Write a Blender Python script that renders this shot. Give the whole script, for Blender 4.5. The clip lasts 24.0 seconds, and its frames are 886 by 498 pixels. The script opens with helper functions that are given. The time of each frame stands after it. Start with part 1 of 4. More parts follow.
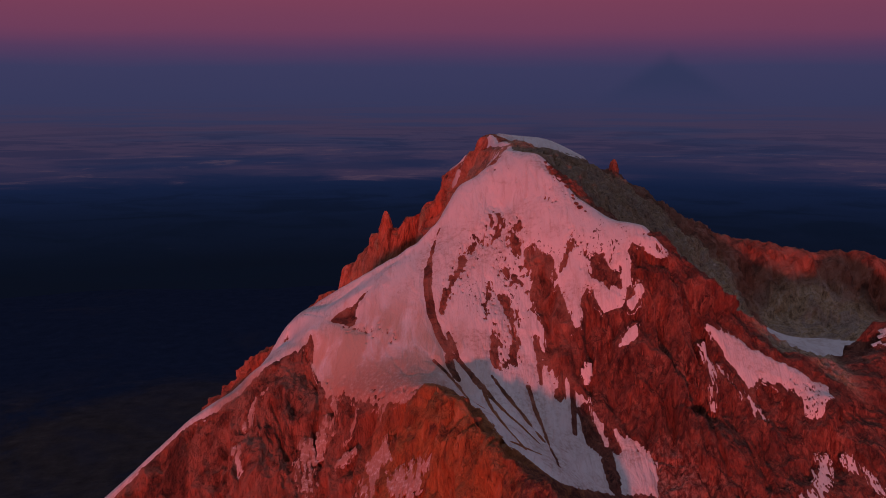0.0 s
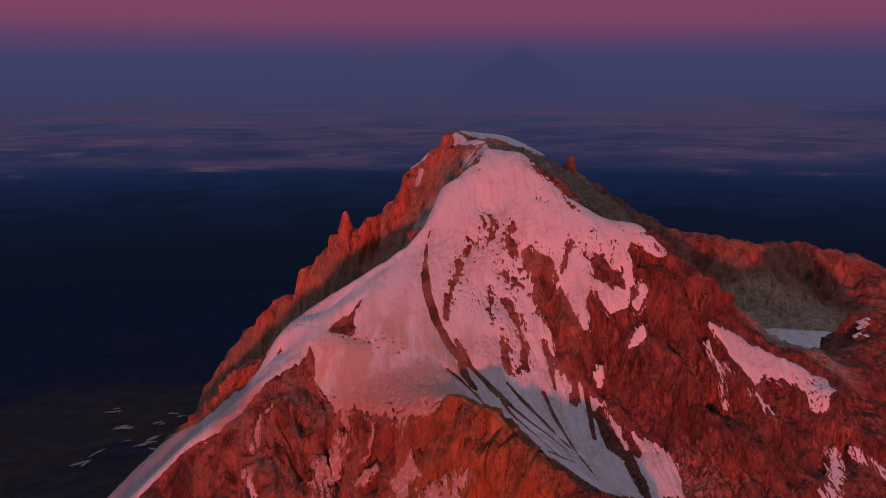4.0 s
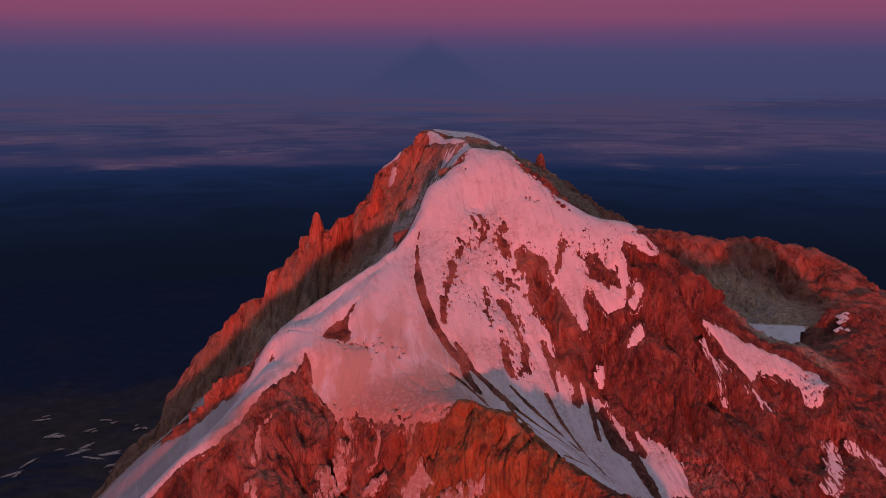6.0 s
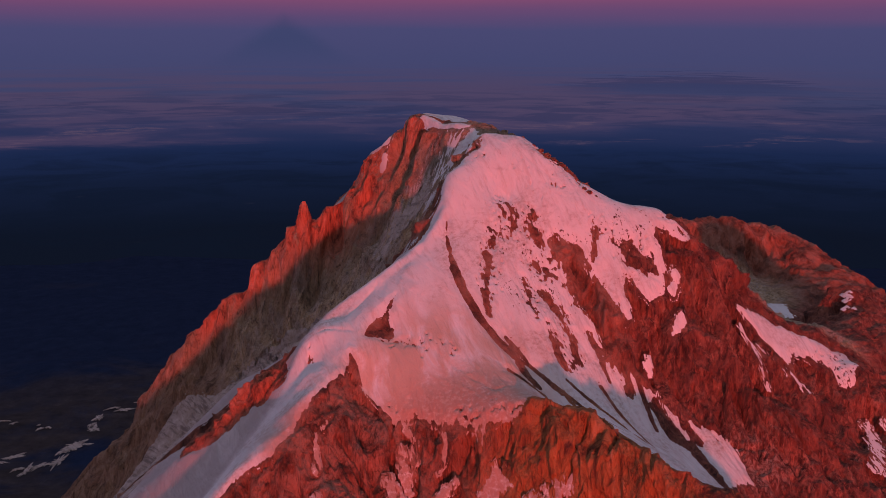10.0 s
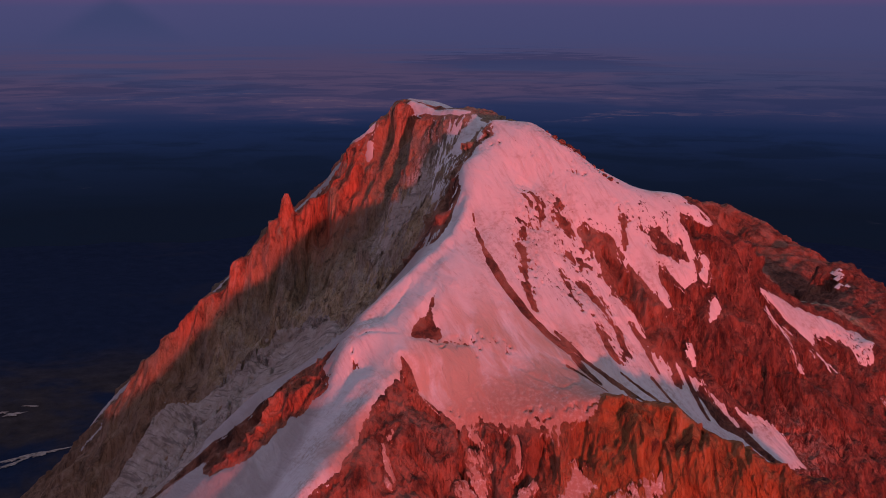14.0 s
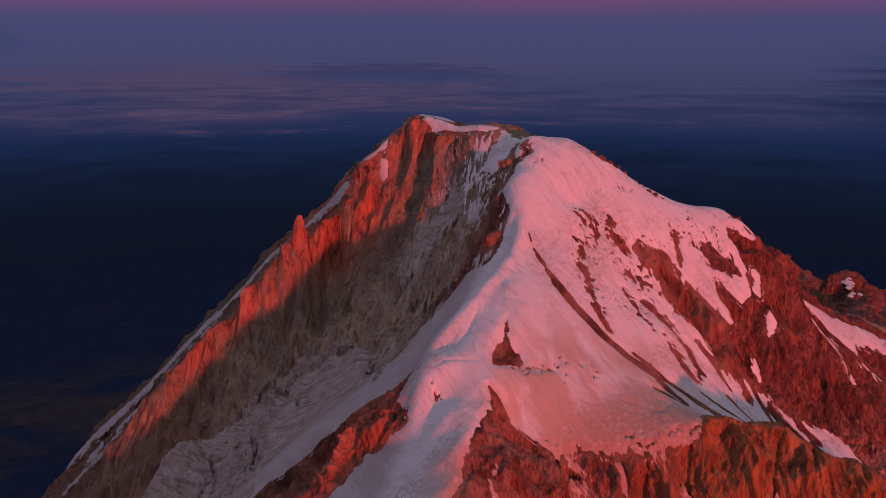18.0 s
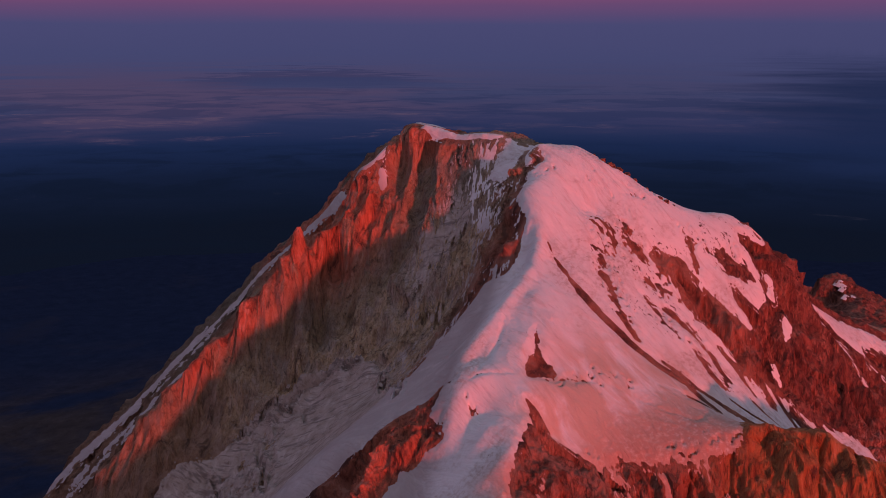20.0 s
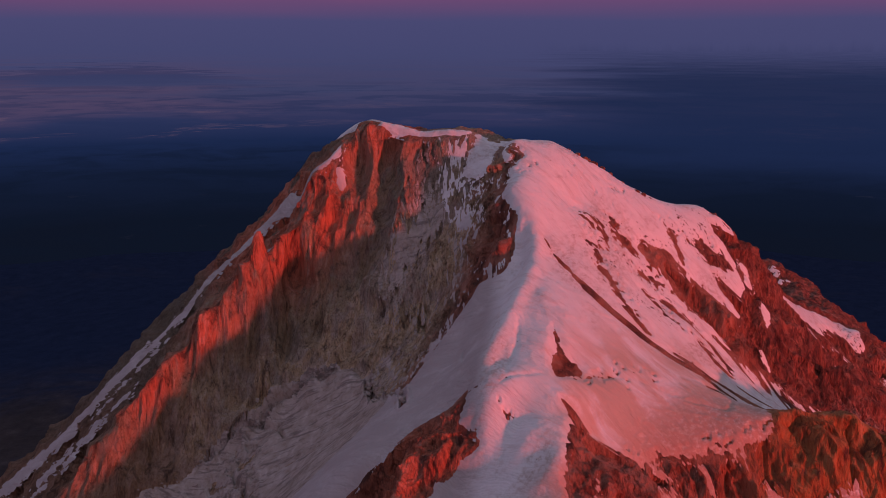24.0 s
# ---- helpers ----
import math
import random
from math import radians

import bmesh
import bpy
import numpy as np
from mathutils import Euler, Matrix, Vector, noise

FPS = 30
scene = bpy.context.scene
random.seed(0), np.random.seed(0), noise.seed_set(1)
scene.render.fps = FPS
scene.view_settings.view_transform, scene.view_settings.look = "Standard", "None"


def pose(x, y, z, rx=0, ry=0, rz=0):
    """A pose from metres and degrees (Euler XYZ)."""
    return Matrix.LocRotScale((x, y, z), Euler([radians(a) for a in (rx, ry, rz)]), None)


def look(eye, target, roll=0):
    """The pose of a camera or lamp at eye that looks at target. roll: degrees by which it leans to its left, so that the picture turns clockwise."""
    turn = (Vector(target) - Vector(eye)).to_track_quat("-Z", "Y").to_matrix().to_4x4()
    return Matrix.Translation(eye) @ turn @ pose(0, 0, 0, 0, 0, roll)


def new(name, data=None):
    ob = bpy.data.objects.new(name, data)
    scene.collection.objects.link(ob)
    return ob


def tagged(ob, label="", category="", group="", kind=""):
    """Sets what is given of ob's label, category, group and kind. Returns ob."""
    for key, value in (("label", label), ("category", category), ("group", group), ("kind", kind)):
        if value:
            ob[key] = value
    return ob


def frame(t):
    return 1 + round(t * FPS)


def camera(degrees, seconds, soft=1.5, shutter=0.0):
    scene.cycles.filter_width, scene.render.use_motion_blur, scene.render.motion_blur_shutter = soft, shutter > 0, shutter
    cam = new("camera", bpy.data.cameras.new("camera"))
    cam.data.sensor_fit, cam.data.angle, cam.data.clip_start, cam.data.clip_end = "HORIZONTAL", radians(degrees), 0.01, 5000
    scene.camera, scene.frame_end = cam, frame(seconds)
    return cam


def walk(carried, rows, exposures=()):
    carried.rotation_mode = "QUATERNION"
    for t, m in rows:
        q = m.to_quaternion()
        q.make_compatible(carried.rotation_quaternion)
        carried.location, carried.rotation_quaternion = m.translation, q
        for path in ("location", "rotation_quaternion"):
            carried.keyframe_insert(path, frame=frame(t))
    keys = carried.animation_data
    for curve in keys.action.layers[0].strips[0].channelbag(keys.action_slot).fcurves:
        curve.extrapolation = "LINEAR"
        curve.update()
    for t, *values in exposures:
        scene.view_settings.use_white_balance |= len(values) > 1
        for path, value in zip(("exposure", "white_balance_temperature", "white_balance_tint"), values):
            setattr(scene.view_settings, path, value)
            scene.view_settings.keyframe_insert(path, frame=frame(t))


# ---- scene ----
cam = camera(45.7, 24.0, soft=0.9)
METRES, EYE, TILT, LEAN, TURN = 850.0, 1400.0, -8.9, 0.0, 0.0
ROWS = [
    (0.0, 0.00000, 0.00000, 0.00000, 0.00, -0.00, -0.00),
    (0.5, -0.01576, 0.00342, 0.00206, -1.06, -0.07, 0.17),
    (1.0, -0.03249, 0.00724, 0.00410, -2.27, -0.11, 0.34),
    (1.5, -0.04972, 0.01154, 0.00604, -3.33, -0.10, 0.49),
    (2.0, -0.06718, 0.01640, 0.00791, -4.37, -0.19, 0.66),
    (2.5, -0.08475, 0.02186, 0.00972, -5.19, -0.33, 0.78),
    (4.5, -0.15579, 0.04918, 0.01666, -8.83, -0.73, 1.36),
    (5.0, -0.17383, 0.05719, 0.01841, -9.85, -0.82, 1.51),
    (5.5, -0.19201, 0.06560, 0.02020, -11.04, -0.91, 1.67),
    (6.0, -0.21033, 0.07439, 0.02205, -12.55, -0.98, 1.88),
    (6.5, -0.22877, 0.08355, 0.02399, -13.87, -1.06, 2.08),
    (7.0, -0.24729, 0.09309, 0.02603, -14.79, -1.17, 2.21),
    (7.5, -0.26585, 0.10300, 0.02817, -15.37, -1.24, 2.29),
    (8.0, -0.28440, 0.11329, 0.03042, -16.14, -1.37, 2.40),
    (8.5, -0.30289, 0.12397, 0.03280, -17.02, -1.53, 2.52),
    (9.0, -0.32127, 0.13504, 0.03528, -18.15, -1.79, 2.68),
    (9.5, -0.33951, 0.14650, 0.03787, -19.16, -2.11, 2.82),
    (10.0, -0.35756, 0.15835, 0.04055, -20.20, -2.52, 2.98),
    (10.5, -0.37540, 0.17059, 0.04331, -21.14, -2.94, 3.10),
    (12.5, -0.44453, 0.22308, 0.05476, -25.43, -4.00, 3.74),
    (13.0, -0.46127, 0.23697, 0.05763, -26.62, -4.10, 3.91),
    (13.5, -0.47782, 0.25111, 0.06048, -27.61, -4.18, 4.08),
    (14.0, -0.49418, 0.26549, 0.06330, -28.60, -4.24, 4.25),
    (14.5, -0.51038, 0.28007, 0.06609, -29.48, -4.28, 4.37),
    (15.0, -0.52641, 0.29484, 0.06884, -30.58, -4.28, 4.52),
    (15.5, -0.54228, 0.30978, 0.07156, -31.53, -4.28, 4.64),
    (16.0, -0.55796, 0.32488, 0.07427, -32.43, -4.28, 4.76),
    (16.5, -0.57344, 0.34014, 0.07697, -33.23, -4.27, 4.85),
    (17.0, -0.58870, 0.35555, 0.07968, -34.11, -4.27, 4.98),
    (17.5, -0.60370, 0.37113, 0.08241, -34.93, -4.27, 5.09),
    (18.0, -0.61841, 0.38687, 0.08518, -35.90, -4.27, 5.19),
    (18.5, -0.63280, 0.40278, 0.08798, -36.85, -4.25, 5.31),
    (20.5, -0.68666, 0.46817, 0.09945, -41.39, -4.53, 5.93),
    (21.0, -0.69920, 0.48494, 0.10228, -42.78, -4.77, 6.03),
    (21.5, -0.71142, 0.50184, 0.10501, -44.01, -5.00, 6.19),
    (22.0, -0.72335, 0.51886, 0.10761, -45.38, -5.24, 6.34),
    (22.5, -0.73505, 0.53602, 0.11003, -46.61, -5.44, 6.48),
    (23.0, -0.74655, 0.55330, 0.11223, -47.98, -5.58, 6.63),
    (23.5, -0.75785, 0.57078, 0.11421, -49.24, -5.65, 6.75),
    (24.0, -0.76888, 0.58855, 0.11600, -50.65, -5.73, 6.90),
]
walk(cam, [(t, pose(0, 0, EYE, TILT, LEAN, TURN) @ pose(METRES * x, METRES * y, METRES * z, 90 + pitch, roll, yaw)) for t, x, y, z, yaw, pitch, roll in ROWS], [(0, -0.6), (2.5, -0.52), (5, -0.2), (10, 0), (24, 0)])

# ---- light ----
SUN_YAW, SUN_UP = -12.0, -1.6


def toward(yaw, up):
    return Vector((-math.sin(radians(yaw)) * math.cos(radians(up)), math.cos(radians(yaw)) * math.cos(radians(up)), math.sin(radians(up))))


class Nodes:
    """A short way to write node trees."""

    def __init__(self, tree):
        self.tree = tree
        tree.nodes.clear()

    def add(self, kind, values=(), **settings):
        n = self.tree.nodes.new(kind)
        for key, value in settings.items():
            if key == "operation":
                n.operation = value
            elif key == "blend":
                n.data_type, n.blend_type = "RGBA", value
            elif key == "ramp":
                r = n.color_ramp
                while len(r.elements) < len(value):
                    r.elements.new(0.5)
                for e, (at, colour) in zip(r.elements, value):
                    e.position, e.color = at, (*colour, 1)
            elif key == "feature":
                n.feature = value
            elif key == "noise":
                n.noise_dimensions = value
        for name, value in dict(values).items():
            socket = n.inputs[name]
            if isinstance(value, bpy.types.NodeSocket):
                self.tree.links.new(value, socket)
            else:
                socket.default_value = value
        return n

    def math(self, op, a, b=0.0, c=0.0):
        return self.add("ShaderNodeMath", {0: a, 1: b, 2: c}, operation=op).outputs[0]

    def mix(self, fac, a, b, blend="MIX"):
        return self.add("ShaderNodeMix", {"Factor": fac, 6: a, 7: b}, blend=blend).outputs[2]

    def ramp(self, fac, stops):
        return self.add("ShaderNodeValToRGB", {"Fac": fac}, ramp=stops).outputs["Color"]

    def span(self, value, a, b, c=0.0, d=1.0):
        n = self.add("ShaderNodeMapRange", {"Value": value, "From Min": a, "From Max": b, "To Min": c, "To Max": d})
        n.interpolation_type = "SMOOTHSTEP"
        return n.outputs[0]


def grey(v):
    return (v, v, v)


world = bpy.data.worlds.new("dusk")
scene.world = world
world.use_nodes = True
w = Nodes(world.node_tree)
way = w.add("ShaderNodeTexCoord").outputs["Generated"]
xyz = w.add("ShaderNodeSeparateXYZ", {0: way})
X, Y, Z = xyz.outputs
up = w.math("MULTIPLY", w.math("ARCSINE", Z), 180 / math.pi)
# bands of the dusk sky, from the dark plain to the pink belt above the horizon
low, high = -16.0, 8.0


def band(*rows):
    return [((e - low) / (high - low), c) for e, c in rows]


level = w.math("DIVIDE", w.math("SUBTRACT", up, low), high - low)
wob = w.add("ShaderNodeTexNoise", {"Vector": w.add("ShaderNodeMapping", {"Vector": way, "Scale": (5, 5, 60)}).outputs[0], "Scale": 1.0, "Detail": 3.0}).outputs["Fac"]
level = w.math("ADD", level, w.math("MULTIPLY", w.math("SUBTRACT", wob, 0.5), 0.02))
sky = w.ramp(level, band((-16, (0.0048, 0.0068, 0.0145)), (-9.5, (0.0046, 0.0073, 0.0178)), (-7, (0.0068, 0.0125, 0.0375)), (-5.4, (0.0106, 0.0206, 0.0688)), (-4.2, (0.0240, 0.0330, 0.0980)),
                         (-2.6, (0.0470, 0.0520, 0.1290)), (-1.0, (0.0560, 0.0610, 0.1560)), (0.9, (0.0650, 0.0650, 0.1680)), (1.9, (0.1313, 0.0650, 0.1650)), (2.8, (0.2313, 0.0700, 0.1562)), (4.6, (0.2937, 0.0750, 0.1475)), (8, (0.2750, 0.0938, 0.1688))))
# the far plain, laid out flat: pale fields, dark woods between them, forest nearer by
depth = w.math("DIVIDE", 1.0, w.math("MAXIMUM", w.math("MULTIPLY", Z, -1.0), 0.012))
plan = w.add("ShaderNodeCombineXYZ", {0: w.math("MULTIPLY", X, depth), 1: w.math("MULTIPLY", Y, depth)}).outputs[0]
yaw = w.math("MULTIPLY", w.math("ARCTAN2", w.math("MULTIPLY", X, -1.0), Y), 180 / math.pi)
fields = w.add("ShaderNodeTexNoise", {"Vector": plan, "Scale": 0.60, "Detail": 7.0, "Roughness": 0.62, "Distortion": 0.5}).outputs["Fac"]
broad = w.add("ShaderNodeTexNoise", {"Vector": plan, "Scale": 0.16, "Detail": 4.0, "Roughness": 0.55}).outputs["Fac"]
lots = w.add("ShaderNodeTexNoise", {"Vector": plan, "Scale": 2.6, "Detail": 6.0, "Roughness": 0.7}).outputs["Fac"]
edge_ = w.math("ADD", up, w.math("MULTIPLY", w.math("SUBTRACT", fields, 0.5), 2.2))
zone = w.math("MULTIPLY", w.span(edge_, -5.2, -4.6), w.span(up, -0.5, -2.4))
west_ = w.math("MULTIPLY", w.span(yaw, -46.0, -34.0), w.span(yaw, 40.0, 22.0))
open_ = w.math("MULTIPLY", zone, w.math("MULTIPLY_ADD", west_, 0.75, 0.25))
sky = w.mix(w.math("MULTIPLY", w.math("MULTIPLY", open_, w.span(broad, 0.36, 0.56)), 0.62), sky, (0.088, 0.056, 0.116, 1))
wood = w.math("MULTIPLY", w.math("MULTIPLY", w.span(fields, 0.53, 0.42), zone), w.span(up, -1.8, -3.2))
sky = w.mix(w.math("MULTIPLY", wood, 0.48), sky, (0.018, 0.028, 0.086, 1))
pale = w.math("MULTIPLY", w.math("MULTIPLY", w.span(fields, 0.54, 0.64), w.span(lots, 0.42, 0.58)), w.math("MULTIPLY", zone, w.span(up, -2.6, -3.7)))
sky = w.mix(w.math("MULTIPLY", w.math("MULTIPLY", pale, w.math("MULTIPLY_ADD", west_, 0.6, 0.4)), 0.46), sky, (0.135, 0.082, 0.130, 1))
# a long dark range on the plain
off = w.math("DIVIDE", w.math("ADD", yaw, 33.5), 6.5)
top_ = w.math("SUBTRACT", w.math("MULTIPLY_ADD", w.math("MULTIPLY", off, off), -0.55, -1.45), w.math("MULTIPLY", w.math("SUBTRACT", fields, 0.5), 2.4))
range_ = w.math("MULTIPLY", w.math("MULTIPLY", w.span(w.math("SUBTRACT", up, top_), 0.10, -0.10), w.span(up, -2.7, -1.8)), w.span(w.math("ABSOLUTE", off), 1.3, 0.7))
sky = w.mix(w.math("MULTIPLY", range_, 0.45), sky, (0.021, 0.029, 0.092, 1))
# wooded hills under the haze, and thin cloud low over the dark forest
hills = w.add("ShaderNodeTexNoise", {"Vector": plan, "Scale": 1.1, "Detail": 6.0, "Roughness": 0.6, "Distortion": 0.8}).outputs["Fac"]
hills = w.math("MULTIPLY", w.span(hills, 0.42, 0.62), w.math("MULTIPLY", w.span(up, -5.0, -6.2), w.span(up, -15.0, -9.0)))
sky = w.mix(w.math("MULTIPLY", hills, 0.42), sky, (0.0042, 0.0078, 0.0200, 1))
wisps = w.add("ShaderNodeTexNoise", {"Vector": plan, "Scale": 2.1, "Detail": 6.0, "Roughness": 0.6, "Distortion": 0.6}).outputs["Fac"]
wisp = w.math("MULTIPLY", w.span(wisps, 0.66, 0.80), w.span(up, -5.8, -8.0))
sky = w.mix(w.math("MULTIPLY", wisp, 0.40), sky, (0.036, 0.034, 0.058, 1))
# the mountain's shadow painted into the far haze, a blue cone opposite the sun
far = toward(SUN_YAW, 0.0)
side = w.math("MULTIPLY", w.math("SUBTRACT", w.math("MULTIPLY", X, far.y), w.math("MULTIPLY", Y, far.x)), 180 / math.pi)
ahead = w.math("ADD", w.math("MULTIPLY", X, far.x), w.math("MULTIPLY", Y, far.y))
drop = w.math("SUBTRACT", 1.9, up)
shadow_cone = w.math("SUBTRACT", w.math("MULTIPLY", drop, 1.5), w.math("ABSOLUTE", side))
shadow_cone = w.math("MULTIPLY", w.math("MULTIPLY", w.span(shadow_cone, -0.3, 1.4), w.span(up, -1.6, 0.6)), w.math("GREATER_THAN", ahead, 0.0))
sky = w.mix(w.math("MULTIPLY", shadow_cone, 0.40), sky, (0.026, 0.048, 0.125, 1))
# darker hills under the haze to the east
east = toward(-78.0, 0.0)
hill = w.math("ADD", w.math("MULTIPLY", X, east.x), w.math("MULTIPLY", Y, east.y))
hill = w.math("MULTIPLY", w.span(w.math("ADD", hill, w.math("MULTIPLY", w.math("SUBTRACT", broad, 0.5), 0.10)), 0.915, 0.965), w.span(w.math("ADD", up, w.math("MULTIPLY", fields, 1.5)), 0.6, -1.6))
hill = w.math("MULTIPLY", hill, w.span(up, -7.6, -6.0))
sky = w.mix(w.math("MULTIPLY", hill, 0.85), sky, (0.0112, 0.0205, 0.0660, 1))
# the dome overhead, warm towards the sun
dome = w.ramp(w.math("DIVIDE", up, 90.0), [(0.05, (0.275, 0.094, 0.17)), (0.16, (0.245, 0.18, 0.255)), (0.4, (0.22, 0.205, 0.285)), (1.0, (0.175, 0.195, 0.29))])
warm = w.math("MULTIPLY", w.span(ahead, -0.3, -1.0), w.span(up, 40.0, 2.0))
dome = w.mix(warm, dome, (0.56, 0.28, 0.18, 1))
sky = w.mix(w.span(up, 5.0, 9.0), sky, dome)
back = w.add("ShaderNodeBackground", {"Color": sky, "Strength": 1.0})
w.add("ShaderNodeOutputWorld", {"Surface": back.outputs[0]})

sun = new("sun", bpy.data.lights.new("sun", "SUN"))
sun.data.energy, sun.data.angle, sun.data.color = 3.1, radians(2.0), (1.0, 0.108, 0.096)
sun.matrix_world = look((0, 0, 2500), Vector((0, 0, 2500)) + toward(SUN_YAW, -SUN_UP))

# ---- materials ----


def principled(name, rough=0.85):
    m = bpy.data.materials.new(name)
    m.use_nodes = True
    n = Nodes(m.node_tree)
    at = n.add("ShaderNodeNewGeometry").outputs["Position"]
    bsdf = n.add("ShaderNodeBsdfPrincipled", {"Roughness": rough, "Specular IOR Level": 0.25})
    n.add("ShaderNodeOutputMaterial", {"Surface": bsdf.outputs[0]})
    return m, n, at, bsdf


def lump(n, at, scale, detail=4.0, rough=0.55, squash=(1, 1, 1), twist=0.0):
    v = n.add("ShaderNodeMapping", {"Vector": at, "Scale": squash}).outputs[0]
    return n.add("ShaderNodeTexNoise", {"Vector": v, "Scale": scale, "Detail": detail, "Roughness": rough, "Distortion": twist}).outputs["Fac"]


def near(n, at, centre, inner, outer):
    d = n.add("ShaderNodeVectorMath", {0: at, 1: centre}, operation="DISTANCE").outputs["Value"]
    return n.span(d, outer, inner)


def rock_material():
    m, n, at, bsdf = principled("volcanic_rock", 0.9)
    big = lump(n, at, 0.012, 4.0, 0.6)
    mid = lump(n, at, 0.07, 7.0, 0.68, (1, 1, 0.30), 0.5)
    fine = lump(n, at, 0.45, 6.0, 0.72, (1, 1, 0.35))
    beds = lump(n, at, 0.05, 5.0, 0.6, (0.25, 0.25, 2.2), 1.0)
    col = n.ramp(mid, [(0.32, (0.100, 0.044, 0.036)), (0.43, (0.270, 0.104, 0.070)), (0.54, (0.430, 0.176, 0.118)), (0.68, (0.580, 0.310, 0.225))])
    streaks = lump(n, at, 0.10, 7.0, 0.72, (1, 1, 0.16), 0.8)
    tone = lump(n, at, 0.028, 4.0, 0.6, (1, 1, 0.5), 1.2)
    col = n.mix(n.math("MULTIPLY", n.span(tone, 0.47, 0.36), 0.7), col, (0.105, 0.058, 0.048, 1))
    dusty = n.math("MAXIMUM", n.math("MULTIPLY", n.span(tone, 0.50, 0.64), 0.7), n.math("MULTIPLY", near(n, at, (-130, 800, 1140), 30.0, 90.0), n.span(mid, 0.40, 0.60)))
    col = n.mix(n.math("MULTIPLY", dusty, 0.8), col, (0.50, 0.270, 0.200, 1))
    scree = n.math("MULTIPLY", near(n, at, (164, 744, 1110), 14.0, 40.0), n.span(mid, 0.34, 0.50))
    col = n.mix(scree, col, (0.62, 0.40, 0.32, 1))
    grit = lump(n, at, 0.24, 8.0, 0.75, (1, 1, 0.30), 0.6)
    drab = n.ramp(streaks, [(0.32, (0.260, 0.180, 0.110)), (0.42, (0.520, 0.385, 0.230)), (0.52, (0.700, 0.550, 0.350)), (0.64, (0.800, 0.700, 0.560))])
    drab = n.mix(n.math("MULTIPLY", n.span(grit, 0.47, 0.37), 0.75), drab, (0.150, 0.110, 0.082, 1))
    drab = n.mix(n.math("MULTIPLY", n.span(grit, 0.54, 0.66), 0.6), drab, (0.680, 0.590, 0.520, 1))
    drab = n.mix(n.math("MULTIPLY", n.span(tone, 0.46, 0.60), 0.6), drab, n.ramp(grit, [(0.36, (0.190, 0.160, 0.150)), (0.62, (0.560, 0.490, 0.460))]))
    drab = n.mix(n.math("MULTIPLY", n.span(streaks, 0.43, 0.34), 0.75), drab, (0.130, 0.094, 0.066, 1))
    chips = lump(n, at, 0.75, 5.0, 0.75, (1, 1, 0.5), 0.4)
    drab = n.mix(n.math("MULTIPLY", n.span(chips, 0.46, 0.37), 0.6), drab, (0.120, 0.085, 0.062, 1))
    drab = n.mix(n.math("MULTIPLY", n.span(chips, 0.55, 0.66), 0.6), drab, (0.800, 0.700, 0.590, 1))
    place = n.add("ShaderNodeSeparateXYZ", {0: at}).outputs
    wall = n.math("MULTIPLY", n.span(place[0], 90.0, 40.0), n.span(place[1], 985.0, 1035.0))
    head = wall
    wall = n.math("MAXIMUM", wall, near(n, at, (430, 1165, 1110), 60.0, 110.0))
    # shade's drab grey-brown put into the colour of the slope behind the crest
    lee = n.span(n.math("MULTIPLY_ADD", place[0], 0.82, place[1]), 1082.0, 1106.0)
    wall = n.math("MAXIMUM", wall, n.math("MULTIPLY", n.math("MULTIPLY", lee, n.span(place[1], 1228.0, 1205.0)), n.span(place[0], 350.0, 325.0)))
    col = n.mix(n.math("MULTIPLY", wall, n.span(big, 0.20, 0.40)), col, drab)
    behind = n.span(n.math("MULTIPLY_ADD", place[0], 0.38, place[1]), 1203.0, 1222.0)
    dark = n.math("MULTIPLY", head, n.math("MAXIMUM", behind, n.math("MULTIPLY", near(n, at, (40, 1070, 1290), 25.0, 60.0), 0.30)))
    # that slope is darker again towards the summit
    lee_tone = n.math("MULTIPLY", n.span(place[0], 330.0, 230.0), lee)
    dark = n.math("MAXIMUM", dark, n.math("MULTIPLY", lee_tone, 0.55))
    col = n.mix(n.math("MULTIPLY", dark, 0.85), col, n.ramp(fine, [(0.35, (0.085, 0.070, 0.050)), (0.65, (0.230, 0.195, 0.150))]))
    low_end = n.math("MULTIPLY", head, n.span(place[0], -105.0, -185.0))
    col = n.mix(n.math("MULTIPLY", low_end, 0.75), col, n.ramp(streaks, [(0.38, (0.120, 0.066, 0.044)), (0.50, (0.300, 0.165, 0.100)), (0.64, (0.440, 0.270, 0.180))]))
    # low-sun red put into the rock's colour on the lit crest, summit and crag
    sunlit_red = n.math("MAXIMUM", near(n, at, (-40, 1215, 1275), 55.0, 120.0), near(n, at, (60, 1150, 1360), 30.0, 75.0))
    sunlit_red = n.math("MAXIMUM", sunlit_red, n.math("MAXIMUM", near(n, at, (-130, 1225, 1195), 25.0, 70.0), near(n, at, (-170, 1235, 1150), 20.0, 45.0)))
    sunlit_red = n.math("MAXIMUM", sunlit_red, near(n, at, (-175, 922, 1150), 25.0, 50.0))
    col = n.mix(n.math("MULTIPLY", sunlit_red, n.span(mid, 0.34, 0.48)), col, n.ramp(streaks, [(0.37, (0.150, 0.058, 0.044)), (0.46, (0.480, 0.165, 0.100)), (0.54, (0.640, 0.225, 0.135)), (0.66, (0.720, 0.360, 0.260))]))
    ochre = n.ramp(streaks, [(0.34, (0.200, 0.080, 0.045)), (0.44, (0.400, 0.165, 0.070)), (0.54, (0.540, 0.245, 0.100)), (0.68, (0.620, 0.350, 0.190))])
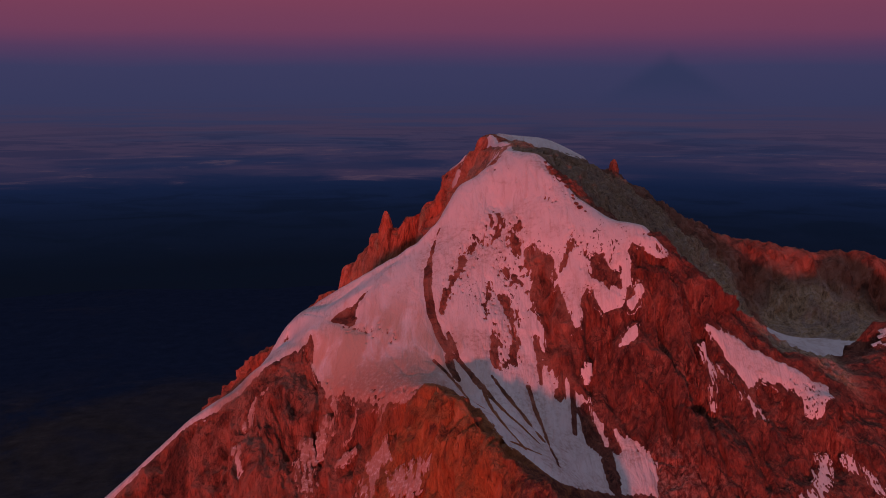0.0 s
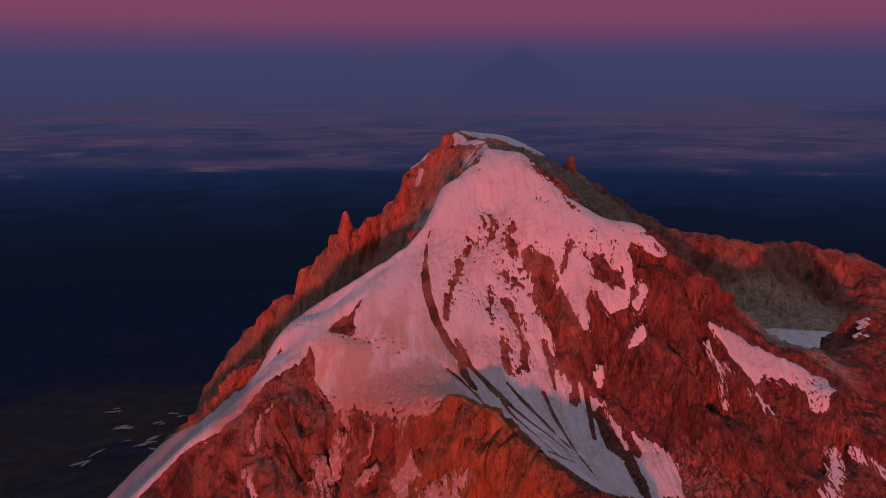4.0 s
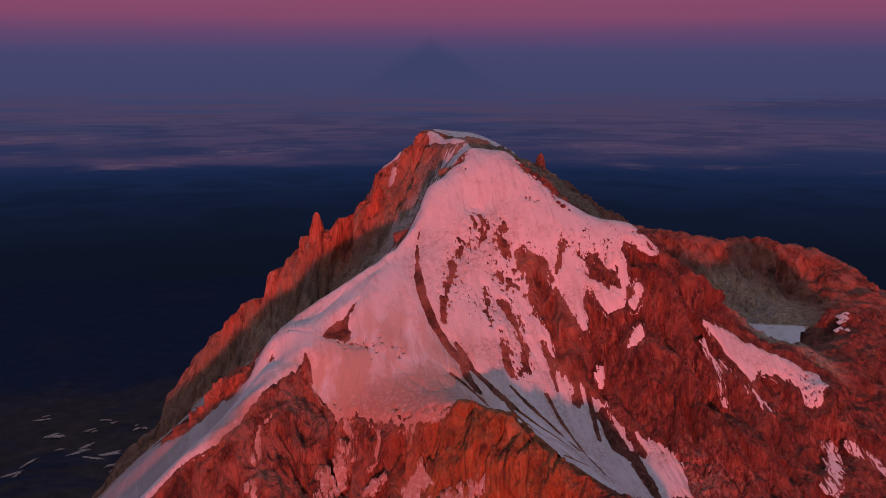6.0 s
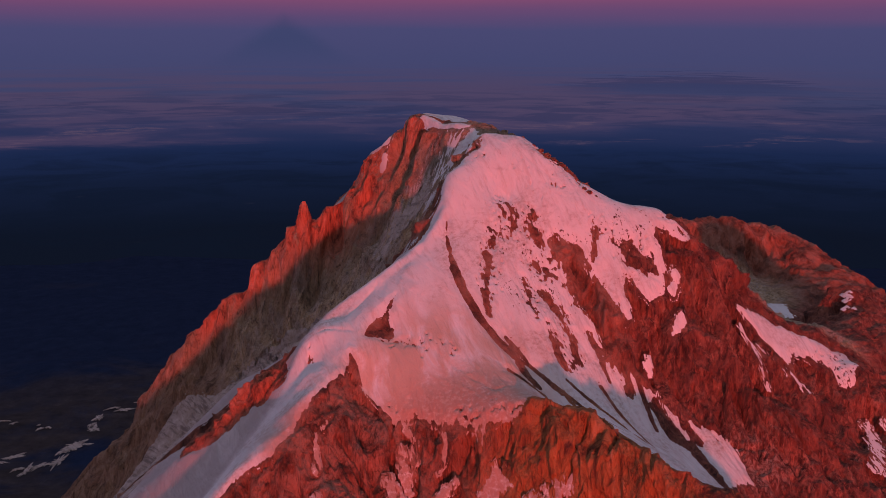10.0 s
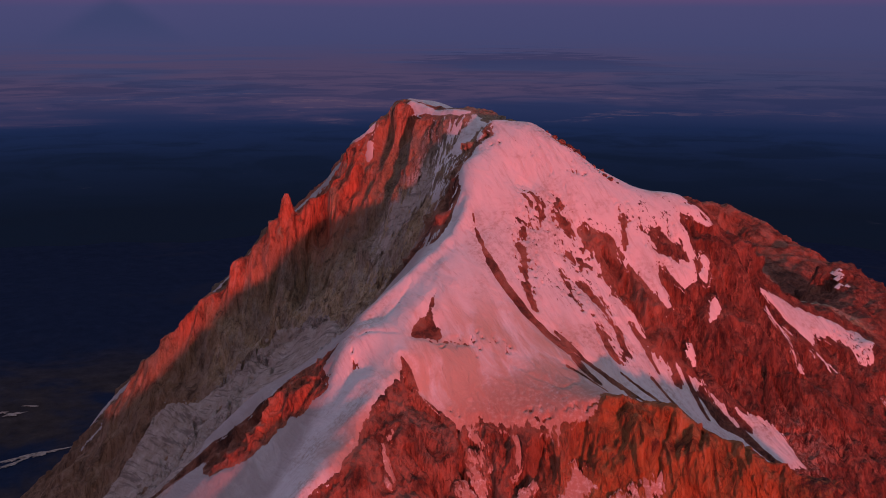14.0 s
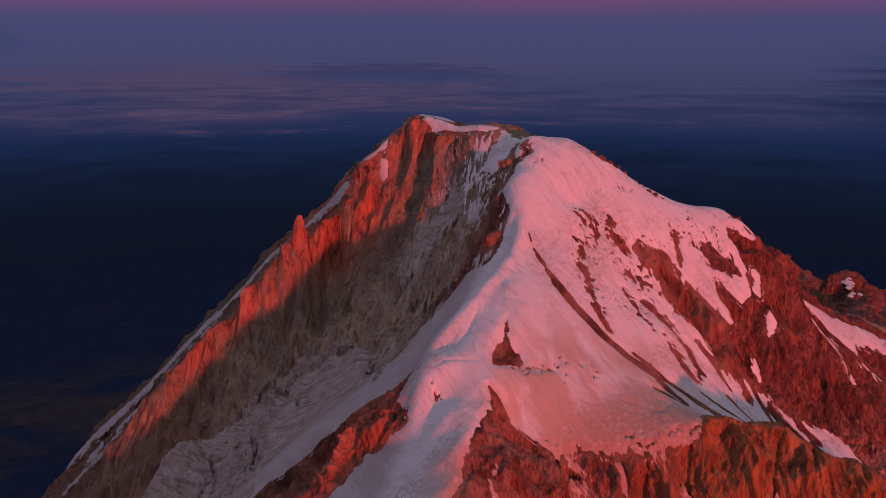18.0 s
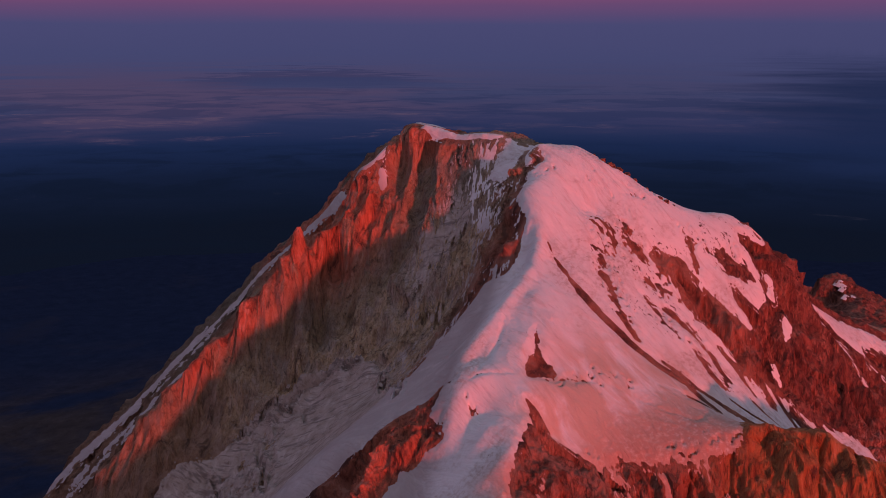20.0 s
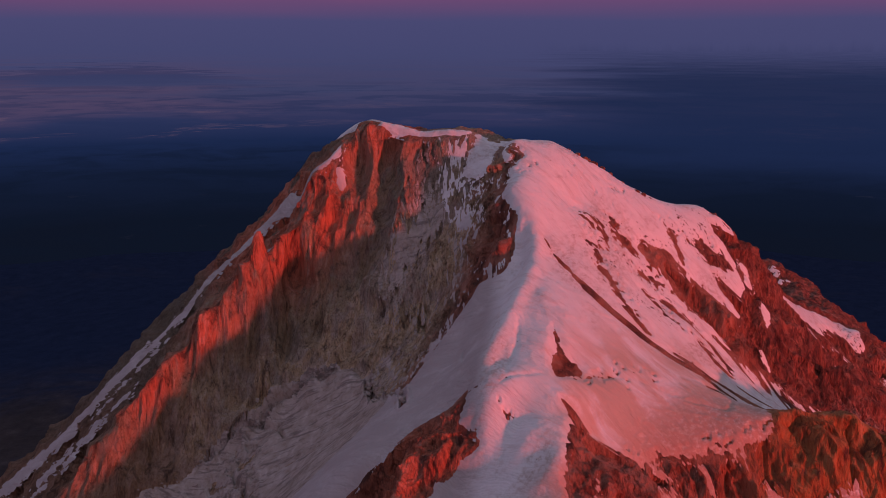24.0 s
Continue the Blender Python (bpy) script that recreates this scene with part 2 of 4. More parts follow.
    col = n.mix(n.math("MULTIPLY", near(n, at, (20, 690, 1150), 55.0, 120.0), n.span(mid, 0.28, 0.46)), col, ochre)
    col = n.mix(n.math("MULTIPLY", n.span(beds, 0.55, 0.72), 0.35), col, (0.30, 0.17, 0.11, 1))
    # the eastern buttress and the knob are of a darker, maroon lava
    lava = n.math("MULTIPLY", n.span(n.math("MULTIPLY_ADD", place[1], -0.35, place[0]), -205.0, -165.0), n.math("MULTIPLY", n.span(wall, 0.6, 0.0), n.span(place[1], 1160.0, 1060.0)))
    col = n.mix(n.math("MULTIPLY", lava, n.span(grit, 0.62, 0.44)), col, n.ramp(streaks, [(0.36, (0.070, 0.032, 0.030)), (0.48, (0.190, 0.072, 0.058)), (0.62, (0.360, 0.150, 0.110))]))
    # thin dark cracks that run down the slopes
    line = lump(n, at, 0.055, 4.0, 0.6, (1, 0.7, 0.22), 1.2)
    veins = n.math("MULTIPLY", n.span(n.math("ABSOLUTE", n.math("SUBTRACT", line, 0.5)), 0.016, 0.004), n.span(tone, 0.60, 0.40))
    col = n.mix(n.math("MULTIPLY", veins, n.math("MULTIPLY_ADD", wall, -0.2, 0.42)), col, (0.060, 0.040, 0.034, 1))
    col = n.mix(n.math("MULTIPLY", n.span(fine, 0.44, 0.28), n.math("MULTIPLY_ADD", wall, -0.25, 0.45)), col, (0.075, 0.042, 0.034, 1))
    col = n.mix(n.math("MULTIPLY", n.span(fine, 0.58, 0.74), 0.45), col, (0.52, 0.30, 0.22, 1))
    tree = m.node_tree
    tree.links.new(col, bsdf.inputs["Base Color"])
    cracks = n.add("ShaderNodeTexVoronoi", {"Vector": n.add("ShaderNodeMapping", {"Vector": at, "Scale": (1, 1, 0.4)}).outputs[0], "Scale": 0.35}, feature="DISTANCE_TO_EDGE").outputs["Distance"]
    height = n.math("ADD", n.math("MULTIPLY", fine, 1.8), n.math("MULTIPLY", n.span(cracks, 0.0, 0.12), 0.25))
    height = n.math("ADD", height, n.math("ADD", n.math("MULTIPLY", mid, 3.0), n.math("MULTIPLY", veins, -0.8)))
    bump = n.add("ShaderNodeBump", {"Height": height, "Strength": 1.0, "Distance": 1.8})
    tree.links.new(bump.outputs[0], bsdf.inputs["Normal"])
    return m


def snow_material():
    m, n, at, bsdf = principled("old_snow", 0.6)
    big = lump(n, at, 0.018, 5.0, 0.6, (1, 1, 0.6), 0.8)
    fine = lump(n, at, 0.30, 5.0, 0.65)
    flow = lump(n, at, 0.20, 6.0, 0.68, (1.0, 0.16, 0.16), 0.4)
    drift = lump(n, at, 0.06, 5.0, 0.6, (1.0, 0.35, 0.35), 0.8)
    col = n.ramp(big, [(0.30, (0.78, 0.77, 0.77)), (0.5, (0.88, 0.88, 0.885)), (0.7, (0.92, 0.92, 0.93))])
    col = n.mix(n.math("MULTIPLY", n.span(big, 0.54, 0.36), n.span(fine, 0.42, 0.66)), col, (0.58, 0.51, 0.47, 1))
    col = n.mix(n.math("MULTIPLY", n.span(flow, 0.53, 0.64), 0.42), col, (0.62, 0.55, 0.52, 1))
    col = n.mix(n.math("MULTIPLY", n.span(drift, 0.52, 0.66), 0.26), col, (0.66, 0.60, 0.58, 1))
    # shade on the glacier's side of the crest put into the snow's colour, with fine dust
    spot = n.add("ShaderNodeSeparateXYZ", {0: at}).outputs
    shaded_side = n.math("MULTIPLY", n.span(n.math("MULTIPLY_ADD", spot[0], -0.6, spot[1]), 968.0, 990.0), n.span(spot[0], 30.0, 5.0))
    col = n.mix(n.math("MULTIPLY", shaded_side, n.span(drift, 0.25, 0.60, 0.6, 1.0)), col, (0.50, 0.455, 0.45, 1))
    col = n.mix(n.math("MULTIPLY", near(n, at, (-55, 805, 1180), 45.0, 105.0), n.span(drift, 0.30, 0.56)), col, (0.67, 0.51, 0.42, 1))
    col = n.mix(n.math("MULTIPLY", near(n, at, (-60, 745, 1125), 60.0, 110.0), n.span(fine, 0.25, 0.55)), col, (0.54, 0.33, 0.265, 1))
    col = n.mix(n.math("MULTIPLY", near(n, at, (-140, 788, 1148), 34.0, 52.0), n.span(fine, 0.25, 0.50)), col, (0.54, 0.33, 0.265, 1))
    col = n.mix(n.math("MULTIPLY", near(n, at, (-165, 812, 1155), 14.0, 42.0), n.span(drift, 0.30, 0.60, 0.3, 0.8)), col, (0.60, 0.42, 0.36, 1))
    grit = lump(n, at, 0.52, 3.0, 0.6, (1.0, 0.55, 0.45), 0.3)
    host = lump(n, at, 0.05, 4.0, 0.65, (1.0, 0.5, 0.5), 0.5)
    stony = n.math("MAXIMUM", near(n, at, (55, 880, 1245), 25.0, 78.0), near(n, at, (135, 885, 1262), 15.0, 48.0))
    stony = n.math("MAXIMUM", stony, near(n, at, (295, 800, 1155), 12.0, 40.0))
    stony = n.math("MULTIPLY", stony, n.span(host, 0.44, 0.56))
    pebbles = n.span(n.math("MULTIPLY_ADD", stony, 0.17, grit), 0.74, 0.78)
    col = n.mix(pebbles, col, (0.150, 0.060, 0.048, 1))
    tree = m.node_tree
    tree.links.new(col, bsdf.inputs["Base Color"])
    height = n.math("ADD", n.math("MULTIPLY", flow, 3.0), n.math("ADD", n.math("MULTIPLY", fine, 0.5), n.math("MULTIPLY", drift, 5.0)))
    bump = n.add("ShaderNodeBump", {"Height": height, "Strength": 0.75, "Distance": 1.0})
    tree.links.new(bump.outputs[0], bsdf.inputs["Normal"])
    return m


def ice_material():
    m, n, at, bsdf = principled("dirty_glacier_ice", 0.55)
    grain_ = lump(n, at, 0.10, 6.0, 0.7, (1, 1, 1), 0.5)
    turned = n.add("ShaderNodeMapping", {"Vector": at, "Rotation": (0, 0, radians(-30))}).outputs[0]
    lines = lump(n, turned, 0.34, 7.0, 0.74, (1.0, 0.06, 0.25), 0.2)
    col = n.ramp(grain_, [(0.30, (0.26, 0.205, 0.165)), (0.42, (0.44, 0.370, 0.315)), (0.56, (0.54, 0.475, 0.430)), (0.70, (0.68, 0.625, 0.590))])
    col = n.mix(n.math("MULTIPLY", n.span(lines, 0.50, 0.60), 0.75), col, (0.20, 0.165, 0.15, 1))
    tree = m.node_tree
    tree.links.new(col, bsdf.inputs["Base Color"])
    bump = n.add("ShaderNodeBump", {"Height": n.math("ADD", n.math("MULTIPLY", grain_, 2.0), n.math("MULTIPLY", lines, 1.5)), "Strength": 0.8, "Distance": 1.0})
    tree.links.new(bump.outputs[0], bsdf.inputs["Normal"])
    return m


def land_material():
    m, n, at, bsdf = principled("hazy_forest_and_barren_land", 1.0)
    bsdf.inputs["Specular IOR Level"].default_value = 0.0
    big = lump(n, at, 0.0022, 6.0, 0.62, twist=0.5)
    fine = lump(n, at, 0.02, 5.0, 0.7)
    # the blue of distant haze is put into the forest's own colour
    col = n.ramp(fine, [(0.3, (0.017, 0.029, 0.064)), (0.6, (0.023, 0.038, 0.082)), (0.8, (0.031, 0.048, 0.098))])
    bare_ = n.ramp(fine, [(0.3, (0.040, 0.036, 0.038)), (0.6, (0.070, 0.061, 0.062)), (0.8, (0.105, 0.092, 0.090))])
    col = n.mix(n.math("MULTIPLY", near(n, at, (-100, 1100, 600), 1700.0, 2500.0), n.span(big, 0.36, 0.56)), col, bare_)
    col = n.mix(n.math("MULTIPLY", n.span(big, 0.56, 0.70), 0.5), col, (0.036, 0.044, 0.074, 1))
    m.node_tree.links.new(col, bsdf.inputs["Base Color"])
    bump = n.add("ShaderNodeBump", {"Height": n.math("MULTIPLY", fine, 30.0), "Strength": 0.6, "Distance": 1.0})
    m.node_tree.links.new(bump.outputs[0], bsdf.inputs["Normal"])
    return m


ROCK, SNOW, ICE, LAND = rock_material(), snow_material(), ice_material(), land_material()

# ---- terrain ----
# The mountain is planned as crests, gully floors, foot lines and spots (x, y, z in metres), joined by a smooth sheet.
WEST_RIDGE = [(46, 1163, 1347), (38, 1170, 1338), (21, 1186, 1314), (5, 1194, 1300), (-9, 1186, 1285), (-23, 1179, 1273), (-34, 1184, 1256), (-50, 1190, 1237), (-72, 1190, 1238),
              (-104, 1206, 1197), (-119, 1210, 1189), (-127, 1218, 1167), (-143, 1223, 1150), (-154, 1225, 1139), (-178, 1236, 1112), (-210, 1257, 1070), (-238, 1281, 1019), (-262, 1296, 985), (-290, 1312, 945), (-315, 1335, 895)]
BACK_FLANK = [(48, 1195, 1322), (10, 1225, 1284), (3, 1272, 1244), (-45, 1280, 1212), (-69, 1318, 1165), (-116, 1345, 1110), (-141, 1408, 1049), (-180, 1450, 1000)]
SUMMIT_RIDGE = [(46, 1163, 1347), (50, 1135, 1339), (53, 1110, 1336), (57, 1080, 1338), (61, 1062, 1338), (61, 1045, 1331), (62, 1025, 1329), (58, 1010, 1336)]
PLATEAU = [(46, 1163, 1347), (66, 1182, 1343), (88, 1202, 1340), (106, 1230, 1337), (126, 1236, 1331), (150, 1234, 1321), (176, 1234, 1308), (200, 1232, 1298), (211, 1240, 1291), (278, 1265, 1249), (338, 1280, 1219)]
FAR_RIDGE = [(338, 1280, 1219), (405, 1270, 1208), (452, 1265, 1198), (512, 1262, 1202), (594, 1265, 1176), (626, 1240, 1146), (650, 1200, 1124)]
FACE_CREST = [(58, 1010, 1336), (87, 993, 1334), (102, 962, 1318), (116, 941, 1301), (136, 927, 1288), (148, 912, 1282), (170, 900, 1279), (182, 885, 1271), (203, 879, 1252), (226, 873, 1233)]
LOWER_CREST = [(226, 873, 1233), (234, 862, 1211), (248, 852, 1196), (276, 848, 1185), (320, 838, 1167), (378, 824, 1143)]
ARETE = [(58, 1010, 1336), (46, 1003, 1327), (30, 994, 1311), (14, 984, 1302), (8, 975, 1295), (3, 965, 1288), (-3, 951, 1278), (-10, 943, 1271), (-18, 938, 1263), (-30, 932, 1255), (-48, 928, 1244), (-80, 920, 1226), (-110, 914, 1209), (-128, 904, 1198), (-137, 892, 1189)]
BUTTE_CREST = [(-22, 758, 1176), (-5, 738, 1186), (13, 710, 1181), (22, 695, 1176), (34, 660, 1163), (52, 640, 1156), (69, 622, 1150)]
BUTTE_EDGE = [(-111, 846, 1187), (-106, 834, 1175), (-100, 820, 1167), (-90, 810, 1164), (-79, 800, 1162), (-65, 785, 1162), (-53, 772, 1164), (-38, 760, 1169)]
BUTTE_FOOT = [(-215, 772, 1098), (-165, 780, 1135), (-93, 767, 1119), (-44, 730, 1130), (-8, 689, 1138), (20, 640, 1125), (40, 600, 1110)]
NOSE = [(-123, 884, 1200), (-131, 869, 1181), (-141, 857, 1179), (-152, 843, 1166), (-165, 828, 1156), (-180, 815, 1148), (-200, 803, 1135), (-235, 795, 1103), (-290, 800, 1055)]
RIB = [(-136, 915, 1178), (-152, 929, 1168), (-179, 925, 1146), (-199, 933, 1124), (-230, 940, 1093), (-300, 955, 1022)]
GLACIER = [(-30, 1040, 1190), (-75, 1060, 1142), (-86, 1130, 1120), (-136, 1150, 1076), (-188, 1170, 1022), (-250, 1190, 965), (-330, 1200, 890)]
GLACIER_SIDE = [(-12, 966, 1268), (-40, 985, 1222), (-75, 975, 1193), (-120, 960, 1168), (-170, 972, 1142), (-210, 1000, 1095), (-260, 1010, 1050)]
WALL_MID = [(2, 1078, 1249), (-23, 1111, 1207), (-50, 1155, 1178), (-81, 1167, 1164), (-138, 1205, 1121), (-198, 1232, 1078)]
STRIPE = [(1, 936, 1271), (-2, 905, 1251), (2, 870, 1228), (4, 835, 1203), (2, 800, 1184), (20, 775, 1164)]
COULOIR = [(48, 925, 1278), (70, 870, 1228), (84, 825, 1189), (98, 795, 1155), (110, 772, 1131), (141, 750, 1118), (160, 690, 1080), (190, 580, 1010)]
RIGHT_RIB = [(141, 868, 1250), (158, 825, 1202), (156, 788, 1168), (171, 757, 1118), (200, 700, 1085)]
CIRQUE = [(380, 1200, 1131), (376, 1110, 1122), (416, 1110, 1119), (462, 1080, 1124)]
KNOB = [(362, 924, 1158), (385, 930, 1178), (405, 932, 1187), (430, 935, 1183), (452, 938, 1168), (478, 940, 1138)]
GULLY = [(-150, 884, 1163), (-170, 874, 1141), (-188, 862, 1127), (-210, 850, 1108), (-250, 845, 1070), (-300, 850, 1025)]
GULLY_BACK = [(-150, 898, 1160), (-165, 894, 1144), (-190, 892, 1121), (-225, 892, 1090), (-290, 905, 1028)]
SPOTS_NEAR = [(-80, 865, 1206), (-70, 887, 1222), (-48, 835, 1197), (-33, 736, 1146), (-141, 808, 1159), (104, 839, 1214), (205, 787, 1151), (211, 798, 1165),
              (219, 822, 1182), (276, 785, 1134), (320, 762, 1122), (370, 780, 1110), (-144, 1115, 1080), (-175, 1083, 1062), (15, 1168, 1291), (-105, 1197, 1186)]
SPOTS_FAR = [(84, 1120, 1330), (80, 1155, 1335), (115, 1155, 1324), (130, 1105, 1316), (110, 1066, 1328), (150, 1180, 1312), (-37, 1172, 1216), (518, 1217, 1149), (400, 988, 1128), (470, 1000, 1105), (545, 970, 1075), (360, 975, 1124), (300, 812, 1158), (304, 795, 1156), (289, 822, 1167), (-250, 1400, 940), (-90, 1480, 1000),
             (180, 1060, 1260), (230, 1000, 1185), (260, 1100, 1205), (300, 930, 1150), (250, 1200, 1250), (620, 1060, 1110)]
SKIRT = [(-330, 780, 1010), (-100, 690, 1055), (-20, 590, 1050), (60, 540, 1070), (220, 450, 900), (330, 690, 1075), (450, 720, 1030), (-230, 720, 1040),
         (-420, 950, 930), (-330, 1080, 940), (40, 1420, 1090), (300, 1450, 1080), (600, 1420, 1020), (-300, 1480, 870), (750, 1150, 1020), (700, 850, 980)]

FACE_SPOTS = [(1, 942, 1274), (25, 914, 1263), (34, 871, 1229), (39, 841, 1211), (46, 934, 1286), (51, 944, 1286), (54, 1001, 1330), (67, 899, 1255), (75, 897, 1259), (108, 889, 1263), (109, 821, 1198), (119, 810, 1174), (125, 876, 1253), (131, 879, 1259), (146, 777, 1137), (148, 829, 1205), (152, 825, 1199), (164, 776, 1166), (169, 754, 1115), (187, 871, 1257), (192, 771, 1149)]
CLIFF_SPOTS = [(-182, 789, 1131), (-148, 814, 1161), (-145, 829, 1174), (-144, 767, 1132), (-143, 808, 1161), (-132, 805, 1160), (-126, 806, 1163), (-100, 821, 1167), (-94, 778, 1132), (-94, 783, 1134), (-87, 811, 1163), (-74, 801, 1165), (-39, 730, 1134), (-28, 753, 1171), (-19, 763, 1179), (-7, 745, 1182), (-1, 729, 1183), (20, 665, 1150), (23, 708, 1173), (34, 694, 1166), (40, 809, 1183), (47, 647, 1166), (53, 826, 1193)]
SHOULDER_SPOTS = [(-209, 947, 1099), (-189, 962, 1118), (-177, 945, 1137), (-176, 951, 1138), (-169, 945, 1146), (-167, 943, 1151), (-164, 948, 1152), (-162, 904, 1159), (-160, 936, 1157), (-157, 897, 1164), (-156, 831, 1167), (-151, 889, 1169), (-151, 894, 1168), (-145, 900, 1173), (-139, 915, 1182), (-135, 922, 1178), (-134, 868, 1178), (-130, 880, 1188), (-119, 846, 1186), (-118, 841, 1187), (-110, 846, 1188), (-108, 854, 1197), (-95, 940, 1201), (-77, 864, 1202), (-77, 886, 1219), (-66, 886, 1223), (-51, 837, 1200), (-44, 912, 1242), (-78, 960, 1196)]
WALL_SPOTS = [(-171, 1025, 1107), (-165, 1094, 1062), (-148, 1141, 1071), (-117, 1125, 1102), (-103, 1148, 1109), (-96, 1149, 1134), (-83, 1132, 1123), (-72, 1126, 1145), (-68, 1114, 1142), (-65, 1081, 1150), (-58, 1077, 1147), (-53, 1066, 1159), (-51, 1099, 1162), (-30, 1069, 1201), (-23, 1104, 1225), (-9, 1066, 1230), (2, 1075, 1247), (3, 1069, 1247), (3, 1089, 1262), (13, 1168, 1293), (17, 1164, 1295), (22, 1072, 1273), (35, 1071, 1294), (38, 1139, 1306), (47, 1168, 1343), (49, 1163, 1343), (50, 1176, 1344), (53, 1156, 1342), (54, 1044, 1324)]
RIDGE_SPOTS = [(-241, 1265, 1003), (-238, 1280, 1017), (-223, 1239, 1039), (-215, 1209, 1030), (-209, 1255, 1070), (-191, 1225, 1074), (-184, 1208, 1081), (-177, 1234, 1112), (-161, 1191, 1068), (-159, 1213, 1113), (-152, 1213, 1114), (-152, 1222, 1139), (-128, 1215, 1151), (-127, 1169, 1092), (-126, 1220, 1160), (-125, 1210, 1146), (-121, 1198, 1142), (-121, 1215, 1164), (-120, 1210, 1186), (-118, 1209, 1191), (-114, 1159, 1115), (-108, 1156, 1110), (-108, 1209, 1192), (-107, 1166, 1126), (-85, 1177, 1184), (-68, 1171, 1203), (-64, 1161, 1169), (-62, 1167, 1184), (-53, 1166, 1209), (-52, 1160, 1174), (-52, 1169, 1201), (-23, 1178, 1273), (-14, 1176, 1268)]
EAST_SPOTS = [(220, 756, 1133), (288, 795, 1148), (293, 763, 1115), (316, 760, 1118), (393, 950, 1153), (442, 960, 1170), (446, 956, 1163), (510, 1208, 1131)]


def along(line, step=11.0):
    """Points at even steps along a plan line."""
    p = np.array(line, float)
    out = [p[0]]
    for a, b in zip(p[:-1], p[1:]):
        n = max(1, int(np.linalg.norm(b - a) / step))
        out += [a + (b - a) * k / n for k in range(1, n + 1)]
    return np.array(out)


def plan_points():
    lines = [WEST_RIDGE, BACK_FLANK, SUMMIT_RIDGE, PLATEAU, FAR_RIDGE, FACE_CREST, LOWER_CREST, ARETE, BUTTE_CREST, BUTTE_EDGE, BUTTE_FOOT,
             NOSE, RIB, GLACIER, GLACIER_SIDE, WALL_MID, STRIPE, COULOIR, RIGHT_RIB, CIRQUE, KNOB, GULLY, GULLY_BACK]
    lines += [[(x + dx, y + dy, z - fall) for x, y, z in WEST_RIDGE[2:]] for dx, dy, fall in ((4, 9, 5), (9, 22, 15))]
    lines += [[(x + 2, y + 12, z - 7) for x, y, z in FAR_RIDGE], [(x + 10, y + 8, z - 6) for x, y, z in FACE_CREST[2:]], [(x - 5, y + 6, z - 14) for x, y, z in ARETE[3:9]], [(x - 1, y + 10, z - 8) for x, y, z in ARETE[9:-1]], [(x + 3, y - 8, z - 3) for x, y, z in ARETE[8:-2]], [(x + 9, y + 9, z - 9) for x, y, z in BUTTE_CREST[1:]]]
    pts = [along(l) for l in lines] + [np.array(s, float) for s in (SPOTS_NEAR, SPOTS_FAR, SKIRT)]
    for r, z, n in ((760, 690, 14), (1100, 560, 16), (1600, 500, 16)):
        a = np.arange(n) * 2 * np.pi / n + r
        pts.append(np.stack([60 + r * np.cos(a), 980 + r * np.sin(a), np.full(n, z)], 1))
    keep = [np.array(q, float) for spots in (FACE_SPOTS, CLIFF_SPOTS, SHOULDER_SPOTS, WALL_SPOTS, RIDGE_SPOTS, EAST_SPOTS) for q in spots]
    firm = len(keep)
    for q in np.concatenate(pts):
        if all((q[0] - k[0]) ** 2 + (q[1] - k[1]) ** 2 > (36 if i < firm else 9) for i, k in enumerate(keep)):
            keep.append(q)
    return np.array(keep)


SOFT = 4.0
CENTRES = plan_points()
FIRM = sum(len(spots) for spots in (FACE_SPOTS, CLIFF_SPOTS, SHOULDER_SPOTS, WALL_SPOTS, RIDGE_SPOTS, EAST_SPOTS))


def _solve():
    xy = CENTRES[:, :2]
    d = np.sqrt(((xy[:, None] - xy[None]) ** 2).sum(2) + SOFT ** 2)
    n = len(xy)
    a = np.zeros((n + 3, n + 3))
    a[:n, :n] = d - np.diag(np.where(np.arange(n) < FIRM, 2.0, 0.6))
    a[:n, n] = a[n, :n] = 1
    a[:n, n + 1:], a[n + 1:, :n] = xy / 1000, xy.T / 1000
    return np.linalg.solve(a, np.concatenate([CENTRES[:, 2], np.zeros(3)]))


WEIGHTS = _solve()


def sheet(x, y):
    """Height of the smooth mountain at plan points."""
    x, y = np.asarray(x, float), np.asarray(y, float)
    z = WEIGHTS[-3] + WEIGHTS[-2] * x / 1000 + WEIGHTS[-1] * y / 1000
    for (cx, cy, _), w in zip(CENTRES, WEIGHTS):
        z = z + w * np.sqrt((x - cx) ** 2 + (y - cy) ** 2 + SOFT ** 2)
    return z


def _hash(i, j, k, seed):
    h = (i * 374761393 + j * 668265263 + k * 1274126177 + seed * 974711) & 0xFFFFFFFF
    h = ((h ^ (h >> 13)) * 1103515245) & 0xFFFFFFFF
    return (h ^ (h >> 16)) & 0xFFFF


AXES = np.array([(1, 1, 0), (-1, 1, 0), (1, -1, 0), (-1, -1, 0), (1, 0, 1), (-1, 0, 1), (1, 0, -1), (-1, 0, -1), (0, 1, 1), (0, -1, 1), (0, 1, -1), (0, -1, -1), (1, 1, 0), (-1, 1, 0), (0, -1, 1), (0, -1, -1)], float)


